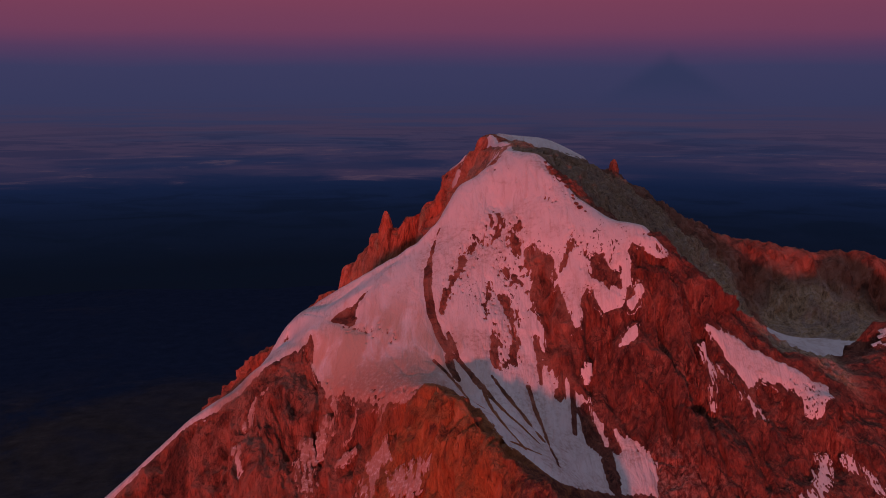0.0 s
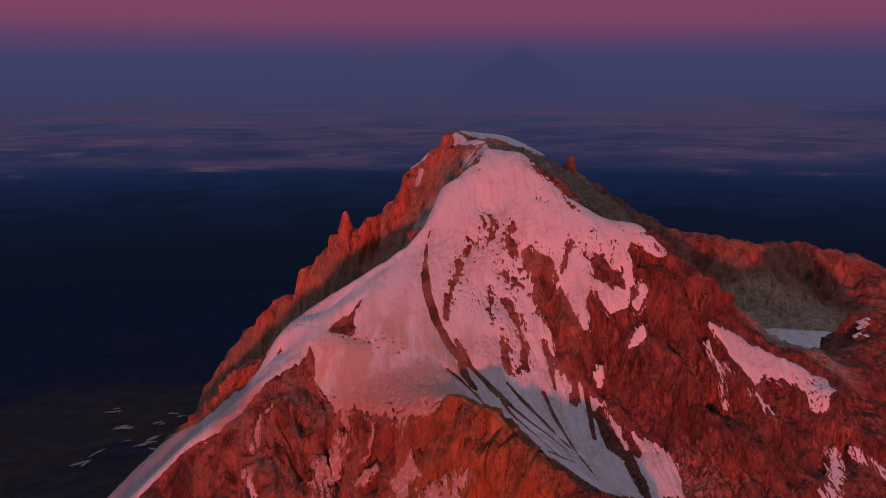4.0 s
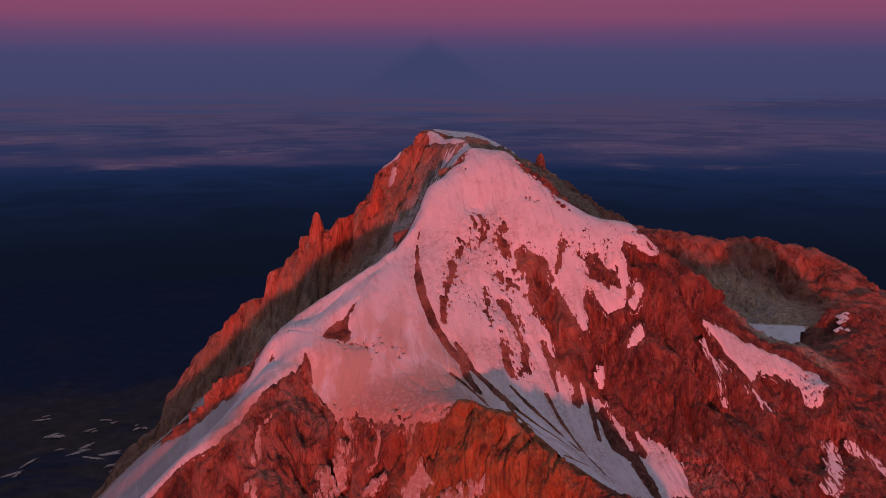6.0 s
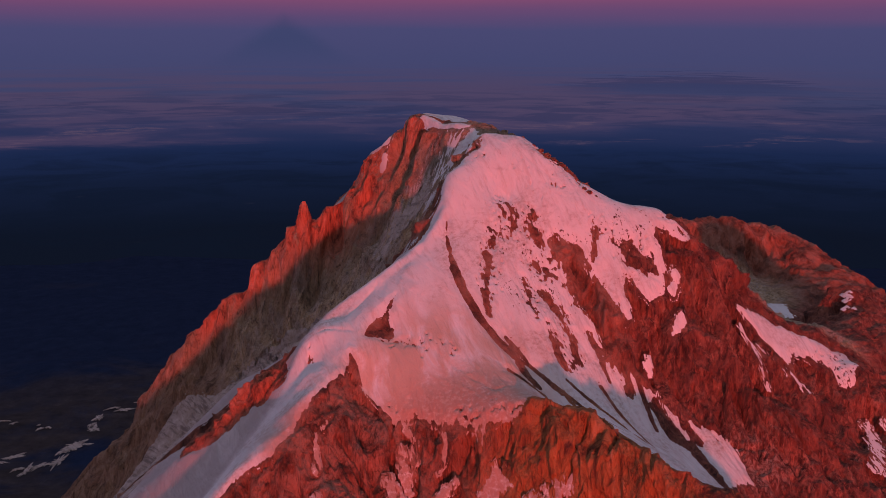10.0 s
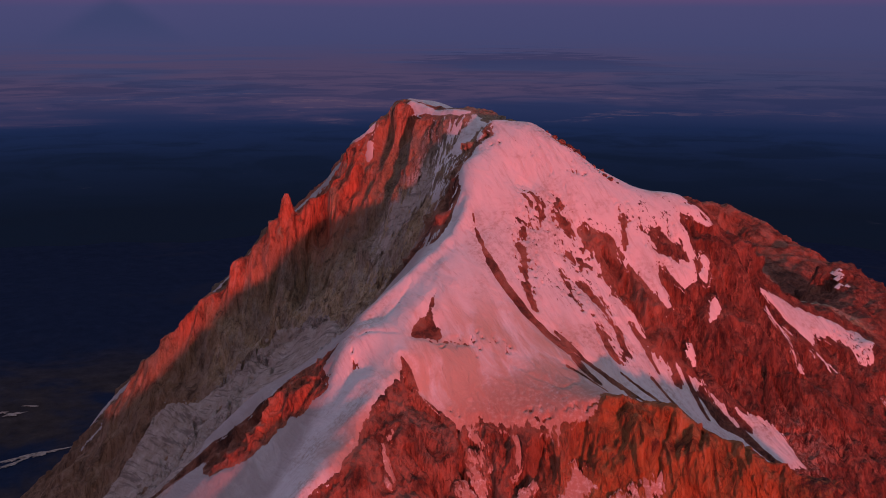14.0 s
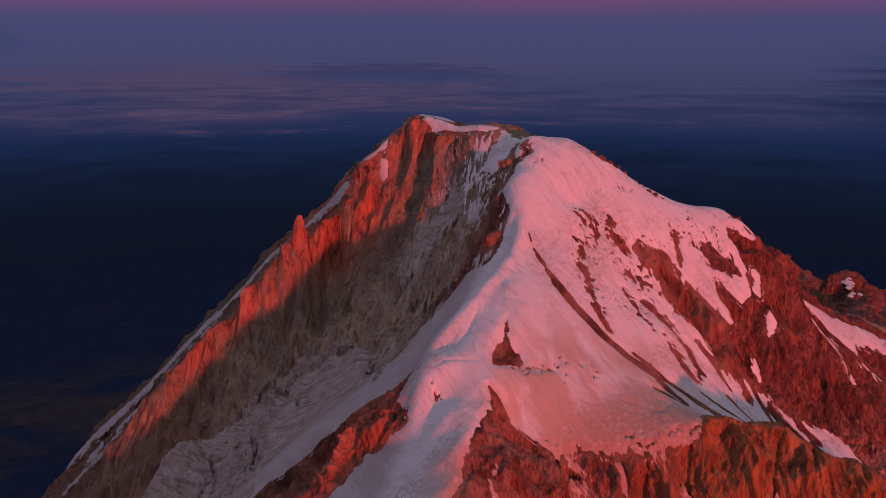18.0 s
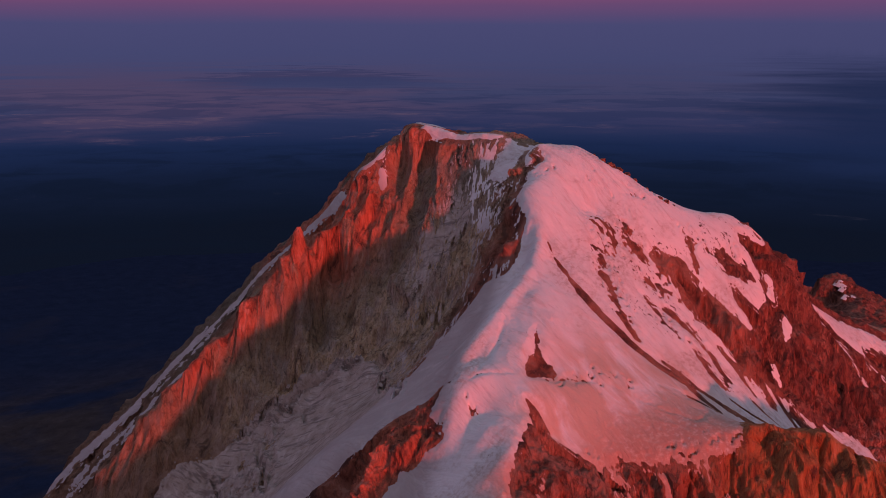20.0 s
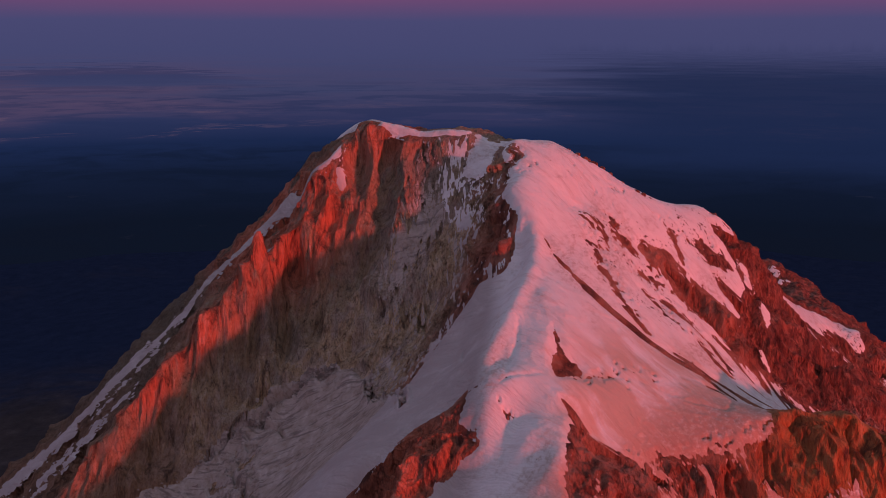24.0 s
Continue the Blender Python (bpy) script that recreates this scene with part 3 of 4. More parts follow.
def grain(x, y, z, size, seed=0):
    """Gradient noise from about -1 to 1 with lumps of that size."""
    x, y, z = x / size + seed * 0.37, y / size + seed * 0.71, z / size
    i, j, k = (np.floor(c).astype(np.int64) for c in (x, y, z))
    u, v, w = x - i, y - j, z - k
    fu, fv, fw = (c * c * c * (c * (c * 6 - 15) + 10) for c in (u, v, w))
    out = 0
    for di in (0, 1):
        for dj in (0, 1):
            for dk in (0, 1):
                g = AXES[_hash(i + di, j + dj, k + dk, seed) & 15]
                wt = (fu if di else 1 - fu) * (fv if dj else 1 - fv) * (fw if dk else 1 - fw)
                out = out + wt * (g[..., 0] * (u - di) + g[..., 1] * (v - dj) + g[..., 2] * (w - dk))
    return out * 1.3


def layers(x, y, z, size, n, seed=0, fall=0.5):
    out, amp = 0, 1.0
    for o in range(n):
        out = out + amp * grain(x, y, z, size, seed + 17 * o)
        size, amp = size * 0.5, amp * fall
    return out


def ridged(x, y, z, size, n, seed=0, fall=0.5):
    out, amp = 0, 1.0
    for o in range(n):
        out = out + amp * (0.75 - 2.6 * np.abs(grain(x, y, z, size, seed + 31 * o)))
        size, amp = size * 0.5, amp * fall
    return out
# ---- end terrain ----

FINE = 0.9
BOULDERS = [(47, 984, 0.5), (68, 963, 0.7), (67, 958, 0.5), (67, 933, 0.7), (66, 920, 0.9), (76, 918, 0.8), (86, 920, 0.4), (83, 908, 0.5), (114, 924, 0.4), (130, 928, 0.4), (141, 904, 0.5), (141, 897, 0.9), (137, 890, 0.5), (145, 877, 0.8), (65, 888, 0.9), (61, 879, 1.0), (67, 875, 1.1), (53, 889, 0.7), (54, 883, 0.8), (28, 878, 0.8), (27, 864, 0.7), (40, 870, 0.8), (21, 841, 0.5), (29, 839, 0.9), (34, 846, 0.8), (8, 830, 0.7), (-2, 852, 0.5), (114, 867, 0.7), (129, 852, 0.8), (2, 863, 0.7)]
BOULDERS += [(108, 867, 0.5), (-49, 835, 0.8), (-69, 850, 0.5), (-47, 833, 0.5), (-40, 834, 0.4), (113, 893, 0.5), (124, 883, 0.5), (106, 921, 0.4), (88, 903, 0.5)]
ICE_OUTLINE = [(-60, 1066), (-58, 1085), (-60, 1108), (-70, 1126), (-83, 1141), (-102, 1149), (-128, 1170), (-155, 1183), (-200, 1205), (-330, 1230), (-400, 1200), (-380, 1000), (-300, 960), (-225, 980), (-215, 1005), (-200, 1040), (-182, 1085), (-167, 1096), (-147, 1080), (-129, 1060), (-118, 1038), (-100, 1024), (-78, 1052)]
ICE_FALL = [(-110, 1150), (-140, 1160), (-200, 1180), (-260, 1180), (-250, 1120), (-200, 1080), (-160, 1090), (-130, 1120)]
CRACKS = [([(-63, 1066), (-76, 1054), (-93, 1031), (-97, 1014), (-101, 996), (-117, 981)], 2.4, 9.0), ([(-84, 952), (-92, 946), (-98, 941)], 1.3, 1.2),
          ([(-140, 1174), (-122, 1164), (-104, 1147), (-86, 1139), (-72, 1124), (-63, 1106)], 3.2, 12.0), ([(-150, 1120), (-165, 1100), (-172, 1075)], 2.2, 5.0)]
CRACKS += [([(-108, 1149), (-104, 1131), (-113, 1112)], 1.5, 4), ([(-170, 1174), (-176, 1143)], 1.5, 5), ([(-144, 1142), (-152, 1122)], 1.2, 3.5)]
GULLIES = [([(-46, 1174), (-58, 1161), (-72, 1153), (-88, 1151)], 3.0, 5.0), ([(-91, 805), (-98, 796), (-100, 778)], 1.6, 4), ([(-134, 797), (-123, 781), (-118, 767)], 1.6, 3.5), ([(-53, 763), (-61, 757)], 1.3, 3), ([(-109, 827), (-101, 812), (-96, 791)], 1.3, 3), ([(19, 692), (12, 686), (8, 678)], 1.5, 4), ([(8, 709), (-5, 703), (-12, 695)], 1.5, 3.5), ([(46, 702), (27, 657)], 1.4, 3), ([(206, 773), (207, 755), (211, 739)], 1.8, 4), ([(143, 791), (142, 773), (155, 760), (179, 752)], 1.6, 4), ([(181, 780), (194, 778)], 2.0, 4), ([(200, 811), (203, 795), (204, 773)], 1.5, 3.5), ([(-160, 771), (-161, 754)], 1.6, 3.5), ([(-27, 751), (-37, 742), (-46, 732)], 1.4, 3), ([(-128, 780), (-119, 767)], 1.5, 3.5)]
PATCHES = [(-345, 2481, 62, 16, 0.9), (-386, 2447, 44, 14, 0.6), (-309, 2544, 40, 18, 1.2), (-258, 2591, 40, 16, 0.4), (-244, 2712, 46, 20, 1.4), (-452, 2760, 28, 9, 0.2), (-365, 2716, 13, 10, 0.0),
           (-433, 2530, 38, 10, 0.3), (-553, 2665, 34, 13, 0.2), (-476, 2715, 24, 7, 0.3), (-604, 2827, 22, 6, 0.1), (-587, 2462, 50, 10, 0.8), (-515, 2578, 40, 9, 0.9), (-193, 2493, 60, 14, 0.2), (-163, 2816, 40, 10, 0.0)]

# ---- cover: where snow lies on the rock (plan lines and outlines, metres) ----
COVER = []


def snow(name, width, ragged, line):
    COVER.append((1, width, ragged, line))


def rock(name, width, ragged, line):
    COVER.append((-1, width, ragged, line))


def stones(name, width, share, line):
    """Small outcrops sprinkled over the snow along a stroke."""
    COVER.append((0, width, share, line))


def dust(name, width, share, line):
    """Thin snow caught on ledges of the wall along a stroke."""
    COVER.append((2, width, share, line))


def streaks(name, width, share, line):
    """Thin dusty snow that trickles down a cliff along a stroke."""
    COVER.append((3, width, share, line))


snow("shaded snow", None, 0.5, [(8, 970), (0, 955), (-14, 945), (-30, 938), (-58, 924), (-100, 906), (-128, 899), (-131, 920), (-140, 929), (-147, 940), (-157, 950), (-168, 956), (-178, 962), (-190, 970), (-205, 985), (-240, 1000), (-330, 1040), (-330, 1215), (-200, 1205), (-155, 1183), (-128, 1170), (-102, 1149), (-83, 1141), (-70, 1126), (-60, 1108), (-58, 1085), (-62, 1066), (-76, 1054), (-93, 1031), (-100, 998), (-84, 996), (-71, 994), (-63, 990), (-50, 985), (-32, 978), (-28, 961), (-14, 957), (-4, 964)])
snow("nose_snow", None, 0.9, [(-128, 881), (-124, 852), (-121, 840), (-131, 835), (-149, 824), (-160, 814), (-178, 805), (-205, 800), (-218, 803), (-224, 911), (-195, 903), (-152, 896), (-144, 920)])
snow("couloir_end", None, 1.0, [(142, 771), (156, 757), (160, 745), (159, 731), (140, 727), (105, 703), (80, 678), (62, 687), (40, 697), (25, 736), (4, 777), (-16, 804), (12, 822), (56, 812), (85, 821), (100, 806), (123, 784)])
snow("couloir_rim", 1.2, 1.4, [(141, 764), (147, 757), (160, 754)])
streaks("cliff_a", 7, 1.15, [(-90, 784), (-90, 778), (-92, 772)])
streaks("cliff_b", 3, 1.2, [(-66, 775), (-67, 769), (-72, 763)])
streaks("cliff_finger", 4, 1.2, [(-47, 766), (-44, 757), (-45, 750)])
streaks("cliff_c", 3, 1.2, [(-137, 808), (-147, 804), (-151, 794), (-152, 784)])
streaks("cliff_d", 3, 1.2, [(-88, 800), (-84, 794), (-80, 786)])
streaks("cliff_e", 11, 1.15, [(-46, 732), (-52, 722), (-56, 716)])
streaks("cliff_h", 4, 1.2, [(-157, 767), (-154, 759), (-151, 752)])
streaks("cliff_i", 9, 1.15, [(-105, 770), (-104, 758), (-101, 746)])
streaks("cliff_j", 9, 1.1, [(-14, 694), (-26, 700), (-36, 706)])
streaks("cliff_k", 4, 1.1, [(-47, 737), (-54, 733), (-60, 727)])
streaks("cliff_l", 4, 1.1, [(-79, 753), (-69, 751)])
snow("gap_snow", None, 1.6, [(40, 1051), (53, 1052), (68, 1053), (68, 1029), (45, 1025), (37, 1035)])
snow("face_snow", None, 0.5, [(46, 1010), (72, 983), (82, 965), (94, 942), (110, 934), (115, 927), (127, 916), (150, 900), (169, 888), (180, 884), (192, 875), (182, 871), (169, 876), (160, 881), (155, 875), (158, 868), (155, 856), (147, 842), (131, 839), (127, 844), (125, 855), (120, 857), (114, 852), (112, 839), (111, 830), (105, 829), (103, 837), (99, 856), (96, 866), (90, 862), (72, 856), (77, 850), (81, 836), (82, 822), (81, 810), (72, 814), (57, 804), (41, 802), (-11, 787), (-9, 871)])
snow("shoulder_snow", None, 0.9, [(-122, 892), (-97, 871), (-52, 836), (-26, 778), (24, 785), (-21, 746), (-28, 754), (-38, 757), (-47, 763), (-54, 768), (-64, 781), (-72, 790), (-80, 799), (-93, 806), (-105, 826), (-111, 847), (-119, 839), (-131, 835), (-149, 824), (-160, 814), (-178, 805), (-203, 799), (-215, 889), (-199, 888), (-177, 877), (-158, 876), (-146, 896), (-133, 919)])
snow("patch_c", 3, 0.8, [(162, 850), (154, 843)])
snow("face_snow_left", None, 0.6, [(73, 1038), (85, 938), (21, 785), (-28, 775), (-46, 816), (-70, 853), (-99, 867), (-122, 892), (-90, 903), (-21, 958), (0, 962), (15, 998), (43, 1000)])
snow("wall_patch", 2.5, 0.6, [(16, 1172), (13, 1165)])
snow("low_snow", None, 1.2, [(216, 842), (240, 845), (262, 837), (292, 826), (309, 815), (306, 799), (295, 787), (284, 791), (284, 806), (272, 810), (257, 816), (242, 807), (234, 818)])
streaks("low_snow_b", 4, 1.1, [(222, 815), (236, 801), (249, 786)])
streaks("low_snow_c", 7, 1.3, [(288, 763), (281, 741), (268, 729)])
streaks("low_snow_d", 7, 1.25, [(308, 761), (319, 746), (330, 736)])
streaks("low_snow_e", 4, 0.95, [(210, 825), (213, 810), (209, 789)])
streaks("knob_snow", 4, 0.75, [(396, 917), (391, 909)])
streaks("knob_snow_b", 4, 0.6, [(386, 903), (382, 884)])
snow("patch", None, 0.7, [(140, 819), (146, 824), (154, 830), (157, 829), (157, 823), (152, 821), (147, 820)])
streaks("patch_b", 3.5, 1.1, [(117, 812), (111, 806)])
snow("nose basin", None, 0.7, [(-128, 875), (-140, 852), (-160, 830), (-180, 812), (-205, 801), (-250, 788), (-320, 790), (-360, 900), (-350, 1040), (-240, 985), (-202, 960), (-150, 950), (-135, 910)])
snow("face crest", 14, 0.5, [(56, 1004), (84, 986), (98, 956), (112, 936), (132, 921), (147, 907), (164, 898)])
snow("arete", 8, 0.4, [(0, 958), (-30, 939), (-82, 914), (-118, 898), (-142, 890)])
snow("cirque floor", None, 0.6, [(338, 1072), (350, 1132), (372, 1143), (420, 1138), (470, 1100), (456, 1062), (400, 1044), (360, 1050)])
snow("summit cap", None, 0.6, [(58, 1172), (62, 1150), (88, 1154), (118, 1178), (150, 1196), (166, 1214), (166, 1240), (120, 1262), (80, 1240), (58, 1198)])
stones("cap_edge", 13, 0.85, [(92, 1150), (120, 1174), (150, 1196), (164, 1216)])
snow("ridge cornice", 3.5, 0.6, [(51, 1150), (55, 1112), (60, 1080), (64, 1064)])
snow("back upper", 5, 0.9, [(24, 1182), (12, 1190), (3, 1206), (1, 1227), (-16, 1247)])
snow("back upper edge", 4, 1.2, [(-16, 1247), (-36, 1254), (-64, 1268), (-86, 1276)])
snow("back notch", 4, 0.8, [(-44, 1199), (-38, 1208)])
snow("back notch low", 2.6, 1.2, [(-30, 1215), (-50, 1228)])
snow("back middle", 5, 1.6, [(-86, 1276), (-106, 1297), (-124, 1318)])
snow("back lower", 8, 2.4, [(-112, 1310), (-130, 1332), (-150, 1348), (-172, 1375)])
snow("back lower edge", 8, 2.2, [(-170, 1380), (-190, 1408), (-215, 1440)])
snow("back streak", 3.2, 2.4, [(-140, 1282), (-165, 1312), (-190, 1350), (-215, 1385)])
snow("back streak low", 2.8, 2.4, [(-180, 1318), (-205, 1352), (-240, 1390)])
snow("back streak top", 1.5, 2.2, [(-105, 1272), (-125, 1296), (-150, 1318)])
rock("crest crag", 1.6, 1.6, [(97, 975), (101, 965), (105, 957)])
rock("crest stones", 1.4, 1.6, [(118, 941), (122, 938)])
rock("butte crest", 8.5, 0.5, [(-14, 742), (11, 708), (20, 692), (32, 657), (50, 636), (68, 618)])
rock("rib_main", None, 1.2, [(70, 902), (79, 901), (86, 891), (91, 888), (94, 879), (98, 870), (94, 865), (99, 856), (103, 843), (104, 836), (105, 828), (99, 826), (92, 819), (83, 810), (81, 821), (83, 832), (83, 840), (79, 847), (73, 857), (73, 868), (76, 873), (75, 883), (72, 890)])
rock("isle_e", None, 1.3, [(121, 872), (131, 879), (135, 873), (142, 865), (147, 862), (148, 853), (139, 852), (132, 857), (124, 864)])
rock("isle_a", 1.6, 1.1, [(42, 941), (42, 931), (43, 925)])
rock("isle_a_2", 2.0, 1.2, [(50, 936), (53, 923), (47, 914), (40, 908)])
rock("isle_b", 2.6, 1.2, [(27, 918), (31, 914), (23, 905)])
rock("isle_b_2", 2.3, 1.2, [(16, 900), (17, 893), (9, 880), (4, 870)])
rock("isle_c", 3.0, 1.8, [(59, 912), (65, 905), (66, 899)])
rock("isle_d", 2.4, 1.1, [(110, 892), (104, 882), (98, 874)])
rock("isle_f", 1.6, 1.4, [(39, 876), (40, 867), (34, 855)])
rock("isle_g", 2.6, 1.6, [(35, 849), (35, 841)])
rock("isle_h", 3.4, 1.6, [(51, 865), (55, 853), (56, 842), (59, 831), (57, 818), (50, 809)])
rock("isle_i", 2.6, 1.6, [(40, 835), (42, 824), (40, 817), (42, 806)])
rock("isle_j", 1.8, 1.6, [(62, 853), (62, 844)])
rock("isle_k", 1.8, 1.5, [(66, 920), (66, 916)])
rock("isle_l", 1.5, 1.0, [(60, 881), (67, 875)])
rock("isle_m", 1.6, 1.2, [(53, 889), (55, 882)])
rock("isle_n", 1.6, 1.2, [(1, 864), (-1, 850)])
rock("corner_a", 1.8, 2.0, [(177, 878), (183, 875)])
rock("rib_c", 3.6, 1.2, [(89, 848), (91, 826), (93, 804), (92, 796)])
rock("rib_d", 2.0, 1.0, [(76, 833), (77, 817), (77, 803)])
dust("dust_a", 26, 0.95, [(49, 1060), (28, 1067), (14, 1074), (1, 1084), (-9, 1085)])
dust("wall_foot", 13, 0.78, [(-52, 1058), (-72, 1028), (-82, 1008), (-62, 998), (-40, 992)])
dust("dust_b", 16, 0.85, [(20, 1040), (2, 1019), (-14, 1013), (-29, 1012)])
dust("dust_c", 12, 0.8, [(5, 982), (-15, 971), (-26, 967)])
stones("spots_a", 16, 0.75, [(42, 939), (48, 921), (26, 906), (6, 874)])
stones("spots_b", 16, 0.75, [(62, 921), (65, 903), (70, 881), (57, 879), (53, 889)])
stones("spots_c", 14, 0.7, [(38, 867), (41, 844), (50, 827), (51, 813)])
stones("spots_d", 13, 0.65, [(111, 896), (127, 879), (142, 875), (143, 862)])
stones("spots_e", 12, 0.7, [(169, 883), (180, 876), (189, 872)])
stones("spots_f", 12, 0.55, [(69, 963), (82, 935), (123, 936)])
stones("spots_g", 12, 0.65, [(72, 895), (75, 873), (73, 859)])
stones("spots_h", 9, 0.6, [(31, 1000), (36, 986), (47, 983)])
stones("spots_i", 10, 0.6, [(-74, 854), (-49, 835), (-43, 828)])
stones("spots_j", 8, 0.75, [(-94, 810), (-67, 783), (-37, 762), (-23, 750)])
stones("spots_k", 12, 0.7, [(286, 811), (301, 802), (292, 790)])
rock("stripe", 1.0, 0.25, [(-3, 938), (-7, 927)])
rock("stripe_a", 1.6, 0.3, [(-7, 927), (-9, 917), (-11, 906)])
rock("stripe_e", 2.6, 0.3, [(-11, 906), (-12, 893), (-13, 873)])
rock("scar", None, 0.45, [(-63, 890), (-70, 878), (-74, 858), (-95, 866), (-90, 874), (-78, 880)])
rock("crag", None, 0.7, [(-128, 915), (-134, 924), (-147, 940), (-157, 950), (-168, 956), (-178, 962), (-192, 971), (-205, 980), (-222, 968), (-226, 932), (-206, 911), (-188, 906), (-172, 902), (-160, 895), (-151, 886), (-146, 893), (-146, 908), (-136, 911)])
rock("stripe_b", 3.3, 0.25, [(-13, 896), (-13, 873), (-10, 851), (-3, 828), (4, 813)])
rock("stripe_c", 2.8, 0.6, [(4, 820), (6, 799), (11, 789)])
rock("stripe_d", 1.8, 0.3, [(4, 831), (13, 805), (29, 786)])
rock("scar_b", None, 0.5, [(-110, 852), (-107, 846), (-105, 830), (-97, 808), (-118, 811), (-122, 833), (-116, 838)])
stones("nose_scar", 3.5, 0.8, [(-132, 886), (-133, 874)])
rock("streak_h", 1.5, 0.35, [(31, 785), (45, 727), (57, 703)])
rock("streak_i", 1.4, 0.35, [(-7, 800), (13, 780), (31, 750)])
rock("streak_j", 1.4, 0.4, [(67, 797), (75, 763), (82, 710)])
rock("streak_a", 1.7, 0.35, [(7, 810), (31, 788), (49, 759), (70, 733)])
rock("streak_b", 1.6, 0.35, [(10, 705), (36, 693), (69, 712)])
rock("streak_c", 1.6, 0.35, [(39, 797), (59, 770), (74, 742)])
rock("streak_d", 5.0, 0.9, [(111, 789), (113, 778), (118, 764)])
rock("streak_e", 5.0, 0.9, [(123, 761), (124, 739), (124, 721)])
rock("streak_f", 1.7, 0.35, [(102, 815), (102, 794), (101, 773)])
rock("streak_g", 3.0, 0.9, [(126, 795), (128, 777), (132, 764)])
rock("arete_rock", 4.0, 1.6, [(52, 1009), (46, 999), (35, 1000), (21, 995)])
rock("arete_cliff", None, 0.8, [(16, 993), (7, 980), (-1, 974), (-10, 964), (-18, 961), (-24, 970), (-14, 991), (-1, 1003), (8, 998)])


def reach(x, y, line, width):
    """Distance inside an outline (or a stroke of that half width), negative outside."""
    p = np.array(line, float)
    q = np.roll(p, -1, 0) if width is None else p[1:]
    p = p if width is None else p[:-1]
    best, inside = np.full(x.shape, 1e9), np.zeros(x.shape, bool)
    for (ax, ay), (bx, by) in zip(p, q):
        dx, dy = bx - ax, by - ay
        t = np.clip(((x - ax) * dx + (y - ay) * dy) / (dx * dx + dy * dy + 1e-9), 0, 1)
        best = np.minimum(best, np.hypot(x - ax - t * dx, y - ay - t * dy))
        if width is None and ay != by:
            inside ^= ((ay > y) != (by > y)) & (x < (bx - ax) * (y - ay) / (by - ay) + ax)
    return np.where(inside, best, -best) if width is None else width - best


def cover(x, y, z):
    """Metres inside the snow's edge (positive: snow)."""
    n = 0.6 * layers(x, y, z * 0.6, 13.0, 4, 5, 0.72) + 0.75 * layers(x + 0.15 * y, y * 0.25, z * 0.1, 4.2, 3, 67, 0.9)
    ledges = layers(0.64 * x - 0.77 * y, 0.3 * (0.77 * x + 0.64 * y), z * 0.12, 3.6, 3, 29, 0.8)
    runs = layers(x + 0.2 * y, 0.22 * y, z * 0.08, 3.4, 3, 37, 0.8)
    spots = layers(x, 0.6 * y, z * 0.3, 3.4, 2, 83, 0.8)
    out = np.full(x.shape, -7.0)
    for sign, width, ragged, line in COVER:
        p = np.array(line)
        (ax, ay), (bx, by) = p.min(0) - 16, p.max(0) + 16
        box = (x > ax) & (x < bx) & (y > ay) & (y < by)
        if not box.any():
            continue
        if sign == 0:
            fade = smooth(reach(x[box], y[box], line, width), -width * 0.1, width * 0.9)
            v = (1.15 - ragged * fade - spots[box]) * 5.0
            out[box] = np.where((v < 0.4) & (fade > 0), np.minimum(out[box], np.clip(v, -7, 7)), out[box])
            continue
        if sign == 2:
            fade = smooth(reach(x[box], y[box], line, width), -width * 0.1, width * 0.9)
            out[box] = np.maximum(out[box], np.clip((ledges[box] + ragged * fade - 0.82) * 4.0, -7, 0.9))
            continue
        if sign == 3:
            fade = smooth(reach(x[box], y[box], line, width), -width * 0.2, width * 0.8)
            out[box] = np.maximum(out[box], np.clip((runs[box] + ragged * fade - 0.95 - 1.5 * (fade < 0.05)) * 4.0, -7, 0.7))
            continue
        d = np.clip(reach(x[box], y[box], line, width) + n[box] * 1.9 * ragged, -7, 7)
        out[box] = np.maximum(out[box], d) if sign > 0 else np.minimum(out[box], -d)
    return out


def smooth(v, a, b):
    t = np.clip((v - a) / (b - a), 0, 1)
    return t * t * (3 - 2 * t)


# ---- the mountain's surfaces ----
def steps(a, b, c, d, coarse, fine):
    return np.unique(np.round(np.concatenate([np.arange(a, b, coarse), np.arange(b, c, fine), np.arange(c, d + coarse, coarse)]), 3))


gx, gy = np.meshgrid(steps(-470, -290, 330, 760, 4.0, FINE), steps(520, 640, 1230, 1560, 4.0, FINE))
gz = sheet(gx, gy)
dzy, dzx = np.gradient(gz, gy[:, 0], gx[0])
slope = np.hypot(dzx, dzy)
long_ = np.sqrt(1 + slope ** 2)
m_snow = cover(gx, gy, gz)
bare = smooth(m_snow, 2.0, -3.5)
steep = np.clip(0.35 + 0.75 * slope, 0.4, 1.35)
wx = gx + 7 * grain(gx, gy, gz * 0.4, 40, 3) + 1.6 * grain(gx, gy, gz * 0.15, 11, 9)
wy = gy + 7 * grain(gx, gy, gz * 0.4, 40, 4) + 1.6 * grain(gx, gy, gz * 0.15, 11, 10)


def ribs(u, v):
    """Rock ribs and gullies that run down a slope along v."""
    return 3.2 * ridged(u, v * 0.36, gz * 0.10, 19, 2, 23, 0.55) + 1.2 * ridged(u, v * 0.4, gz * 0.14, 6.0, 2, 61, 0.6) + 0.7 * layers(u, v, gz * 0.5, 3.2, 2, 41, 0.7)


west = smooth(gx, 70, 30) * smooth(gy, 1000, 1050)
